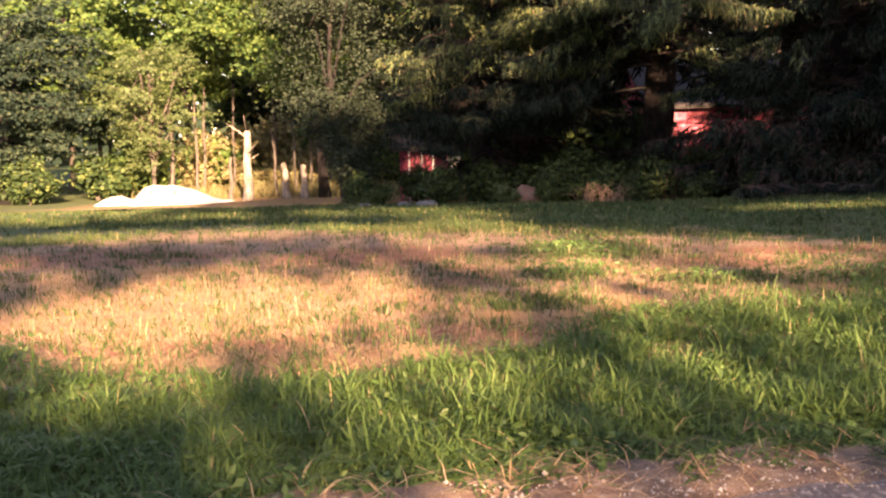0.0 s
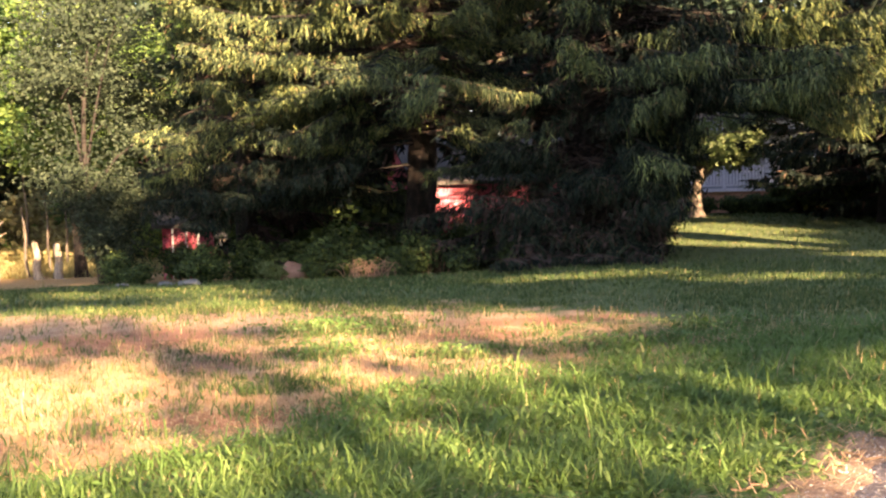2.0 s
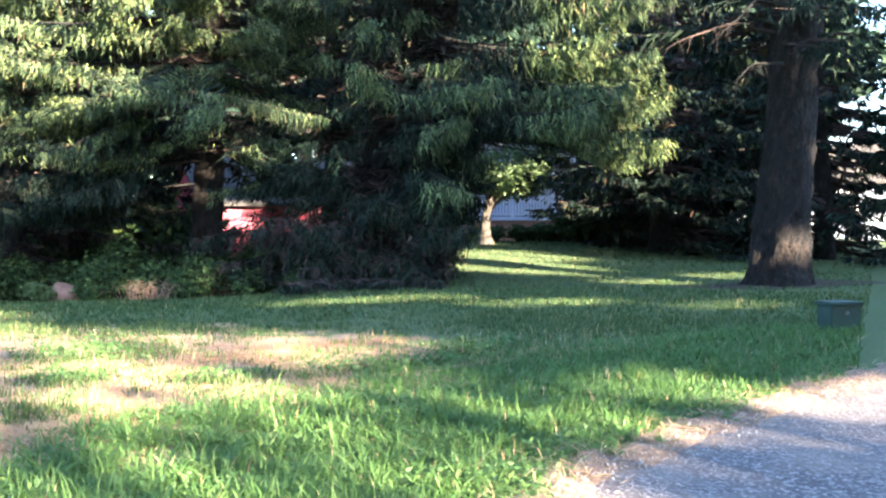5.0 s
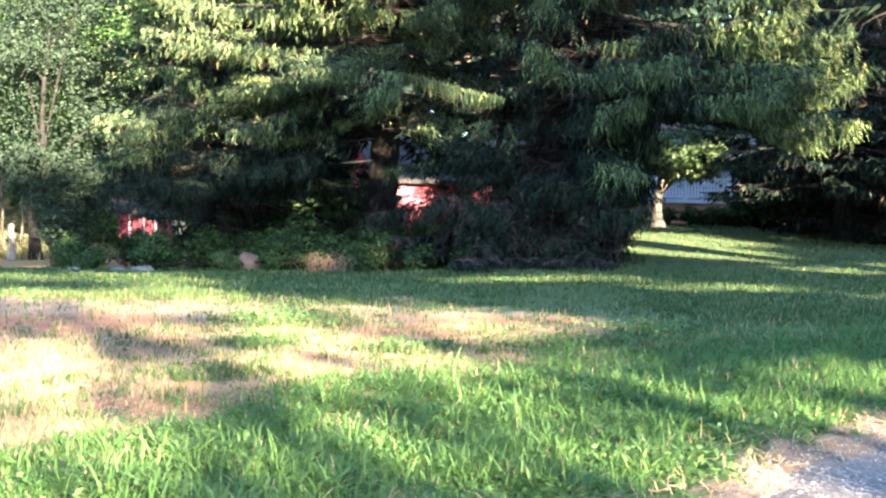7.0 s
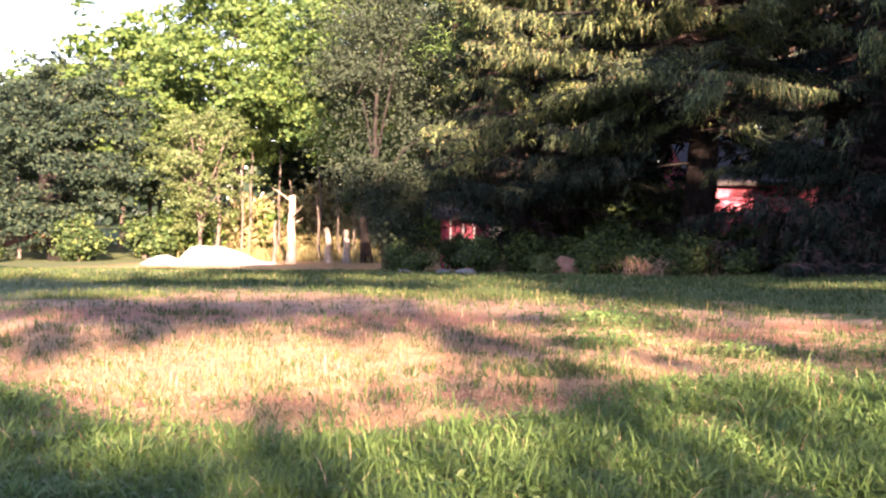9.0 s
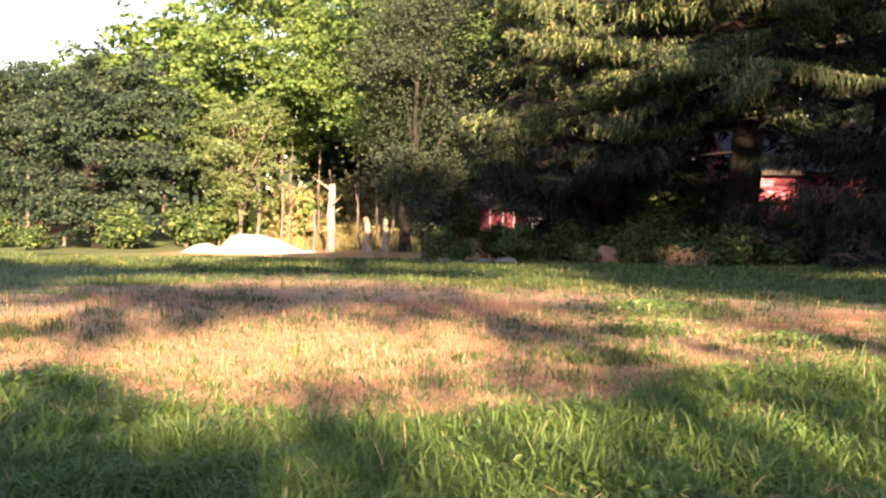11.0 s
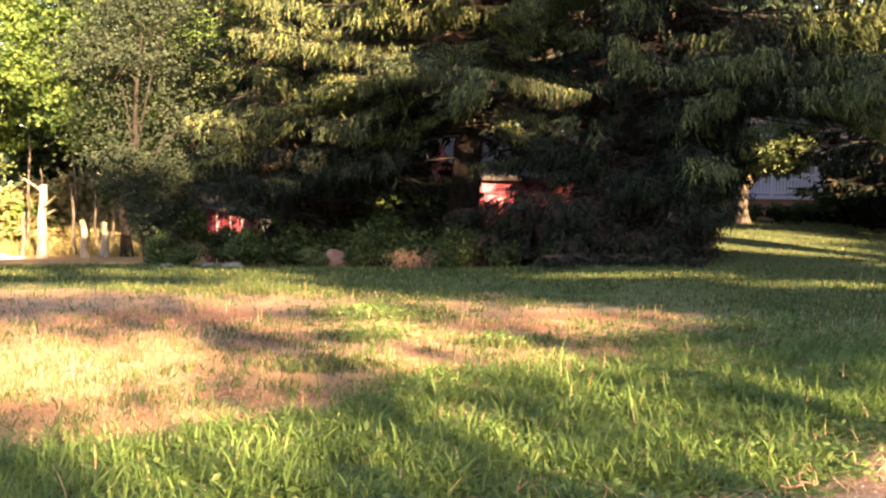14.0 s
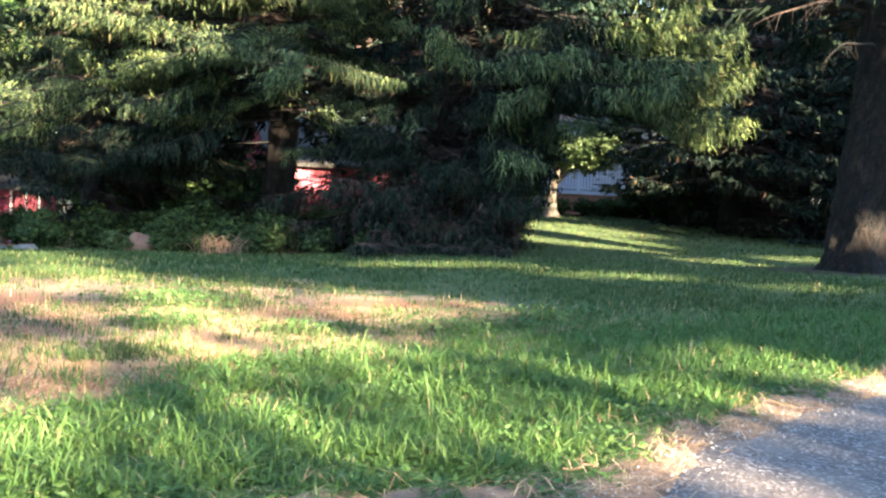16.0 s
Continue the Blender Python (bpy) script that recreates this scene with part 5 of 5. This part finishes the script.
# ---- buildings seen between the trees ----
def gable_house(name, label, category, x, y, w, d, h, wall, roof, rise, turn=0.0, z=None, base=None):
    root = thing(name, x, y, label, category, z=z)
    root.rotation_euler = (0, 0, radians(turn))
    bm = bmesh.new()
    b0 = 0.0 if base is None else base
    box(bm, -w / 2, w / 2, -d / 2, d / 2, b0 - (0.6 if base is None else 0), h)
    a = [bm.verts.new(c) for c in ((-w / 2, -d / 2, h), (-w / 2, d / 2, h), (-w / 2, 0, h + rise), (w / 2, -d / 2, h), (w / 2, d / 2, h), (w / 2, 0, h + rise))]
    bm.faces.new(a[:3]), bm.faces.new(a[3:])
    part("wall", bm, wall, root)
    for sgn in (-1, 1):
        bm = bmesh.new()
        o, t = 0.35, 0.12
        slope = rise / (d / 2)
        lo = (-0.5 * d - o) * sgn * -1
        pts = [(0.0, h + rise + 0.02), (lo, h - o * slope + 0.02), (lo, h - o * slope + 0.02 + t), (0.0, h + rise + 0.02 + t)]
        vs = [[bm.verts.new((xx, py, pz)) for py, pz in pts] for xx in (-w / 2 - 0.3, w / 2 + 0.3)]
        for k in range(4):
            bm.faces.new((vs[0][k], vs[0][(k + 1) % 4], vs[1][(k + 1) % 4], vs[1][k]))
        bm.faces.new(vs[0]), bm.faces.new(vs[1][::-1])
        bmesh.ops.recalc_face_normals(bm, faces=bm.faces)
        part("roof", bm, roof, root)
    return root


def sash_window(root, cx, y, z0, w, h, trim):
    bm = bmesh.new()
    for x0, x1, a, b in ((-w / 2 - 0.08, -w / 2, z0 - 0.08, z0 + h + 0.08), (w / 2, w / 2 + 0.08, z0 - 0.08, z0 + h + 0.08), (-w / 2, w / 2, z0 - 0.08, z0), (-w / 2, w / 2, z0 + h, z0 + h + 0.08), (-w / 2, w / 2, z0 + h / 2 - 0.03, z0 + h / 2 + 0.03)):
        box(bm, cx + x0, cx + x1, y - 0.06, y + 0.01, a, b)
    win = part("window", bm, trim, root, "white-painted window frame")
    bm = bmesh.new()
    box(bm, cx - w / 2, cx + w / 2, y - 0.025, y - 0.004, z0, z0 + h)
    part("pane", bm, MAT_GLASS, win)


def red_barn():
    root = gable_house("red_barn", "long red-painted barn with white trim, half hidden by spruces", "barn", 9.7, 36.0, 6.4, 7.0, 2.5, MAT_RED, MAT_ROOF, 1.6, z=-0.45)
    for k, cx in enumerate((2.3,)):
        sash_window(root, cx, -3.5, 0.9, 0.8, 1.0, MAT_WHITE)
    for k in range(13):
        bm = bmesh.new()
        cx = -2.94 + k * 0.49
        box(bm, cx - 0.035, cx + 0.035, -3.54, -3.502, 0.0, 2.55)
        part("batten", bm, MAT_RED, root)
    for cx in (-3.14, 3.14):
        bm = bmesh.new()
        box(bm, cx - 0.09, cx + 0.09, -3.56, -3.5, 0.0, 2.6)
        part("corner_board", bm, MAT_WHITE, root, "white corner board")


red_barn()


def red_shed():
    root = gable_house("red_shed", "small red shed behind the spruces", "shed", -1.1, 31.2, 1.5, 1.6, 1.75, MAT_RED, MAT_ROOF, 0.45)
    for cx in (-0.45, -0.05, 0.3):
        bm = bmesh.new()
        box(bm, cx - 0.03, cx + 0.03, -0.84, -0.802, 0.0, 1.7)
        part("batten", bm, MAT_WHITE, root, "white batten")


red_shed()


def white_house():
    x, y = 25.4, 44.6
    root = gable_house("house", "pale blue-grey house with brick base and railed white porch", "house", x, y, 10.0, 7.5, 4.4, MAT_SIDING, MAT_ROOF, 2.0, turn=-8, base=1.05)
    bm = bmesh.new()
    box(bm, -4.97, 4.97, -3.72, 3.72, -0.3, 1.05)
    part("foundation", bm, MAT_BRICK, root, "red-brown brick base")
    bm = bmesh.new()
    box(bm, -4.9, 1.0, -5.9, -3.76, 0.0, 0.92)
    part("porch_base", bm, MAT_BRICK, root, "brick porch base")
    bm = bmesh.new()
    box(bm, -5.0, 1.1, -6.0, -3.76, 0.92, 1.07, 0.015)
    part("porch_floor", bm, MAT_RAIL, root)
    for z in (1.17, 2.0):
        bm = bmesh.new()
        box(bm, -4.95, 1.05, -5.93, -5.87, z, z + 0.07, 0.01)
        part("rail", bm, MAT_RAIL, root)
    me = None
    for k in range(40):
        if me is None:
            bm = bmesh.new()
            box(bm, -0.045, 0.045, -0.015, 0.015, 1.24, 2.0)
            o = part("baluster", bm, MAT_RAIL, root)
            me = o.data
        else:
            o = part("baluster", me, MAT_RAIL, root)
        o.location = (-4.85 + k * 0.15, -5.9, 0)
    for cx in (-4.9, -2.9, -0.9, 1.0):
        bm = bmesh.new()
        box(bm, cx - 0.06, cx + 0.06, -5.96, -5.84, 1.07, 3.5, 0.01)
        part("post", bm, MAT_RAIL, root)
    bm = bmesh.new()
    box(bm, -5.2, 1.3, -6.2, -3.76, 3.5, 3.62)
    part("porch_roof", bm, MAT_ROOF, root)
    for cx in (-3.6, -1.2, 3.0):
        sash_window(root, cx, -3.75, 1.9, 1.0, 1.5, MAT_WHITE)


white_house()


def brown_shed():
    root = gable_house("shed", "brown boarded shed at the wood's edge", "shed", -24.0, 46.0, 5.0, 4.0, 2.2, MAT_BROWN, MAT_ROOF, 1.2, turn=10, z=-1.0)
    bm = bmesh.new()
    box(bm, -0.5, 0.5, -2.05, -1.995, 0.0, 1.9)
    part("door", bm, MAT_BROWN, root)


brown_shed()


def utility_box(x, y):
    root = thing("utility_box", x, y, "small dark green utility box standing on the lawn", "utility box")
    root.rotation_euler = (0, 0, radians(-12))
    bm = bmesh.new()
    box(bm, -0.21, 0.21, -0.16, 0.16, -0.05, 0.31, 0.015)
    part("body", bm, MAT_GREEN_PAINT, root)
    bm = bmesh.new()
    box(bm, -0.23, 0.23, -0.18, 0.18, 0.314, 0.36, 0.012)
    part("lid", bm, MAT_GREEN_PAINT, root)
    bm = bmesh.new()
    box(bm, -0.025, 0.025, -0.185, -0.164, 0.2, 0.25, 0.004)
    part("latch", bm, MAT_DARK_STONE, root, "dull metal latch")


utility_box(9.85, 8.95)


def neighbour_house():
    root = gable_house("neighbour_house", "pale boarded house beyond the old spruce", "house", 38.5, 36.5, 9.0, 7.0, 2.8, MAT_SIDING, MAT_ROOF, 1.8, turn=-40)
    for cx in (-2.6, 0.4, 2.8):
        sash_window(root, cx, -3.5, 1.0, 0.9, 1.2, MAT_WHITE)
    for cx in (-4.4, 4.4):
        bm = bmesh.new()
        box(bm, cx - 0.08, cx + 0.08, -3.56, -3.504, 0.0, 2.75)
        part("corner_board", bm, MAT_WHITE, root, "white corner board")


neighbour_house()


# ---- grass: drifts of blades, thinning with distance ----
def green_line(x):
    """Where the lush turf along the drive gives way to dry grass."""
    return np.interp(x, [-6, -3.2, -2.1, -1.4, -0.7, -0.27, 0.2, 0.77, 1.6, 2.9, 4.2, 5.5, 9], [6.2, 5.8, 5.2, 5.0, 5.05, 5.6, 5.9, 6.3, 6.9, 7.6, 8.15, 8.4, 9.0])


GREEN_SPOTS = [(1.1, 10.5, 0.9, 0.8), (0.8, 8.9, 0.5, 0.5), (3.6, 8.5, 1.2, 0.35), (2.0, 8.35, 0.6, 0.3), (4.9, 9.0, 0.7, 0.5), (-3.4, 5.9, 0.5, 0.4), (-5.5, 13.0, 1.2, 0.6),
               (0.5, 13.2, 2.6, 0.7), (2.4, 12.2, 2.0, 0.6), (-3.6, 10.9, 0.6, 0.3), (0.4, 7.2, 0.5, 0.35), (-4.6, 8.0, 0.4, 0.4)]


# half-dry spots; the third adds straw colour for sunlight on the gap's lawn
DRY_AND_SUNLIT = [(5.9, 9.3, 1.7, 0.9), (4.9, 10.3, 1.2, 0.6), (12.8, 23.5, 1.6, 3.0), (11.5, 17.6, 1.2, 0.9)]


def greenness(x, y):
    """0 where the grass is dry, 1 where it is green."""
    wob = 0.35 * np.sin(x * 2.1 + 1.3 * y) + 0.25 * np.sin(x * 4.7 - y * 2.9) + 0.2 * np.sin(x * 9.1 + y * 7.3)
    lush = 1 - smooth01(y - green_line(x) + 0.35 * wob, -0.2, 0.3)
    far = smooth01(y + 1.2 * wob - 0.25 * np.maximum(0, -x), 12.3, 14.5)
    right = smooth01(x + 0.7 * wob - 0.1 * (y - 7), 4.6, 6.2)
    g = np.maximum(np.maximum(lush, far), right)
    for cx, cy, a, b in GREEN_SPOTS:
        g = np.maximum(g, 0.9 * (1 - smooth01(((x - cx) / a) ** 2 + ((y - cy) / b) ** 2 + 0.5 * wob, 0.5, 1.3)))
    for cx, cy, a, b in DRY_AND_SUNLIT:
        g = np.minimum(g, 0.45 + 0.55 * smooth01(((x - cx) / a) ** 2 + ((y - cy) / b) ** 2 + 0.7 * wob, 0.3, 1.4))
    tuft = np.sin(x * 8.3 + 2.2 * np.sin(y * 5.1)) * np.sin(y * 7.7 + 2.4 * np.sin(x * 4.9))
    g = np.maximum(g, (0.28 + 0.34 * smooth01(x, -1.2, 1.6)) * smooth01(tuft, 0.05, 0.7))
    speck = np.sin(x * 3.7 + 2 * np.sin(y * 2.3)) * np.sin(y * 3.1 + 2 * np.sin(x * 1.9))
    return np.maximum(g, 0.32 * smooth01(speck, 0.3, 0.9))


def bareness(x, y):
    """1 where the reddish thatch lies almost bare."""
    b = np.zeros(len(x))
    for cx, cy, a, d in BARE_SPOTS:
        b = np.maximum(b, 1 - smooth01(((x - cx) / a) ** 2 + ((y - cy) / d) ** 2 + 0.3 * np.sin(5 * x + 3 * y), 0.5, 1.3))
    return b


def scatter(n, r0, r1, yaw0=-49, yaw1=33):
    """Places on the lawn, even over a fan of ground between two distances from the drive."""
    a = np.radians(rng.uniform(yaw0, yaw1, n))
    d = np.sqrt(rng.uniform(r0 * r0, r1 * r1, n))
    x, y = -np.sin(a) * d, np.cos(a) * d
    ok = y > drive_edge(x) - 0.2 + 0.3 * np.abs(np.sin(3.1 * x)) * np.abs(np.sin(7.7 * x + 1))
    bed = ((x - 15.6) / 3.0) ** 2 + ((y - 15.9) / 1.3) ** 2 + 0.35 * np.sin(3 * x + y)
    ok &= bed > 0.3 + 0.9 * rng.random(n)
    return np.column_stack([x, y])[ok]


def clumped(xy, scale=3.1):
    """A wave between 0 and 1 that bunches blades into tufts."""
    x, y = xy.T
    return 0.5 + 0.25 * (np.sin(x * scale * 2.3 + 3 * np.sin(y * scale)) + np.sin(y * scale * 2.9 + 2.5 * np.sin(x * scale * 1.3)))


def stuff(name, pieces, material, label, category):
    ob = part(name, np_mesh(name, *joined(pieces)), material)
    return tagged(ob, label, category, kind="stuff")


def build_grass():
    lush, lawn, straw = [], [], []
    for r0, r1, per, w, seg in ((3.0, 5.2, 3900, 0.0108, 3), (5.2, 7.5, 2500, 0.0115, 3), (7.5, 10.5, 1700, 0.011, 3), (10.5, 14.5, 900, 0.014, 2), (14.5, 20, 300, 0.024, 2), (20, 28, 160, 0.03, 1), (28, 44, 60, 0.045, 1)):
        area = 0.5 * math.radians(82) * (r1 * r1 - r0 * r0)
        xy = scatter(int(area * per), r0, r1)
        if r0 >= 20:
            xy = xy[(xy[:, 0] > 9) | (xy[:, 1] < 24.5)]
        g = greenness(xy[:, 0], xy[:, 1])
        tuft = clumped(xy)
        pick = rng.random(len(xy))
        near_turf = xy[:, 1] < green_line(xy[:, 0]) + 0.5
        is_green = pick < g * 0.9 + 0.09
        keep = rng.random(len(xy)) < 0.5 + 0.5 * tuft
        for mask, target in ((is_green & near_turf & keep, lush), (is_green & ~near_turf & keep, lawn), (~is_green & (rng.random(len(xy)) < (0.6 + 0.4 * clumped(xy[:, ::-1] + 3.0, 0.9)) * (1 - 0.6 * bareness(xy[:, 0], xy[:, 1]))), straw)):
            p = xy[mask]
            if target is straw and r1 < 12:
                p = np.concatenate([p, p + rng.normal(0, 0.03, p.shape), p + rng.normal(0, 0.03, p.shape)])
            n = len(p)
            if not n:
                continue
            t = clumped(p)
            turn, curl = rng.uniform(0, 2 * np.pi, n), rng.normal(0, 0.5, n)
            if target is lush:
                verge = smooth01(p[:, 1] - drive_edge(p[:, 0]), 0.0, 0.7)
                h = rng.gamma(6, 1 / 6, n) * (0.06 + 0.075 * t) * (0.4 + 0.6 * verge)
                tall = rng.random(n) < 0.03
                h = np.minimum(np.where(tall, h * 1.3, h), 0.24)
                # broad blades of coarse grass that lie over, thickest beside the drive
                coarse = (rng.random(n) < 0.12 + 0.3 * clumped(p[:, ::-1] + 5.0, 1.3) * (1.3 - verge)) & (r1 < 10) & ~tall
                h = np.where(coarse, rng.uniform(0.045, 0.095, n), h)
                piece = blades(p, h, np.full(n, w) * np.where(coarse, rng.uniform(1.3, 2.3, n), rng.uniform(0.5, 1.4, n)), np.where(tall, 0.3, np.where(coarse, rng.uniform(1.2, 2.3, n), rng.uniform(0.35, 1.7, n))), turn, curl, seg)
            elif target is lawn:
                h = rng.gamma(7, 1 / 7, n) * (0.045 + 0.04 * t)
                piece = blades(p, h, np.full(n, w) * rng.uniform(0.6, 1.3, n), rng.uniform(0.1, 0.9, n), turn, curl, seg)
            else:
                h = rng.gamma(5, 1 / 5, n) * (0.028 + 0.03 * clumped(p[:, ::-1] + 3.0, 0.9) * (0.5 + 0.5 * t))
                piece = blades(p, h, np.full(n, w) * rng.uniform(0.25, 0.6, n), rng.uniform(1.2, 2.6, n), turn, curl, max(1, seg - 1))
            target.append(piece)
    stuff("lush_grass", lush, MAT_GRASS, "lush green unmown grass along the drive", "grass")
    stuff("lawn_grass", lawn, MAT_LAWN, "short green lawn grass in patches", "grass")
    stuff("dry_grass", straw, MAT_STRAW, "dry straw-coloured grass in the sun", "grass")


build_grass()


def build_weeds():
    r = np.random.default_rng(61)
    at = []
    for cx, cy, a, b in GREEN_SPOTS[:6]:
        n = int(900 * a * b) + 60
        p = r.normal(0, 0.45, (n, 2)) * np.array([a, b]) + np.array([cx, cy])
        at.append(np.column_stack([p, ground_z(p[:, 0], p[:, 1]) + r.uniform(0.02, 0.12, n)]))
    n = 7000
    p = scatter(n, 3.3, 8, -49, 33)
    p = p[p[:, 1] < green_line(p[:, 0]) + 0.2]
    p = p[clumped(p, 1.7) > 0.55]
    at.append(np.column_stack([p, ground_z(p[:, 0], p[:, 1]) + r.uniform(0.01, 0.09, len(p))]))
    at = np.concatenate(at)
    stuff("lawn_weeds", [leaf_quads(at, 0.028, r, 0.5, 1.9)], MAT_WEED, "small broad-leaved weeds among the grass", "weeds")


build_weeds()


def build_seed_stalks():
    """Thin bleached stalks that stand above the turf."""
    r = np.random.default_rng(62)
    p = scatter(800, 4.2, 12)
    p = p[p[:, 0] > -6]
    n = len(p)
    v = blades(p, r.uniform(0.07, 0.17, n), np.full(n, 0.004) + 0.0003 * p[:, 1], r.uniform(0.05, 0.5, n), r.uniform(0, 6.28, n), r.normal(0, 0.4, n), 3)
    stuff("seed_stalks", [v], MAT_STRAW, "thin bleached grass stalks", "grass")


build_seed_stalks()


def build_verge_litter():
    """Pebbles and dead needles along the drive's edge."""
    r = np.random.default_rng(63)
    n = 4500
    x = r.uniform(-3, 9, n)
    y = drive_edge(x) + np.where(r.random(n) < 0.6, r.normal(-0.27, 0.12, n), -0.25 - r.gamma(1.5, 0.4, n))
    s = r.gamma(2.2, 0.0016, n) + 0.0015
    dirs = np.array([(1, 0, 0), (-1, 0, 0), (0, 1, 0), (0, -1, 0), (0, 0, 1), (0, 0, -0.6)], float)
    centre = np.column_stack([x, y, np.full(n, 0.022)])
    v = centre[:, None] + dirs[None] * s[:, None, None] * r.uniform(0.6, 1.3, (n, 6, 1))
    f = np.array([(0, 2, 4), (2, 1, 4), (1, 3, 4), (3, 0, 4), (2, 0, 5), (1, 2, 5), (3, 1, 5), (0, 3, 5)])
    stuff("pebbles", [(v.reshape(-1, 3), (np.arange(n)[:, None, None] * 6 + f[None]).reshape(-1, 3))], MAT_STONE, "loose pale grit along the drive's edge", "gravel")
    n = 1500
    x = r.uniform(-3, 9, n)
    y = drive_edge(x) + r.normal(-0.14, 0.17, n)
    p = np.column_stack([x, y])
    v = blades(p, r.uniform(0.04, 0.14, n), r.uniform(0.003, 0.007, n), r.uniform(2.0, 2.6, n), r.uniform(0, 6.28, n), r.normal(0, 0.4, n), 2, z=np.full(n, 0.026))
    stuff("dead_needles", [v], MAT_STRAW, "fallen needles and dead grass on the soil", "litter")


build_verge_litter()


def fallen_twig(x, y, length, seed):
    r = np.random.default_rng(seed)
    s = np.linspace(-0.5, 0.5, 8)
    a = r.uniform(0, 3.14)
    p = np.column_stack([length * s * math.cos(a) + r.normal(0, 0.008, 8), length * s * math.sin(a) + r.normal(0, 0.008, 8), 0.012 + 0.02 * np.abs(np.sin(s * 5 + seed))])
    q = p[4] + np.linspace(0, 1, 8)[:, None] * np.array([0.1 * math.cos(a + 0.8), 0.1 * math.sin(a + 0.8), 0.03])
    ob = part("twig", np_mesh("twig", *tubes(np.stack([p, q]), np.array([0.007 - 0.004 * np.abs(s), 0.004 - 0.003 * np.linspace(0, 1, 8)]), 5), True), MAT_TWIG)
    ob.location = (x, y, max(0.0, float(ground_z(x, y))))
    tagged(ob, "thin dead twig fallen on the drive's soil edge", "twig", "fallen twigs")


for k, (x, y, length) in enumerate([(4.3, 4.95, 0.3), (3.35, 4.55, 0.34), (3.1, 4.3, 0.26), (2.85, 4.2, 0.2), (4.75, 5.3, 0.22), (3.9, 4.75, 0.18), (2.3, 4.0, 0.22), (1.2, 3.7, 0.2)]):
    fallen_twig(x, y, length, 300 + k)
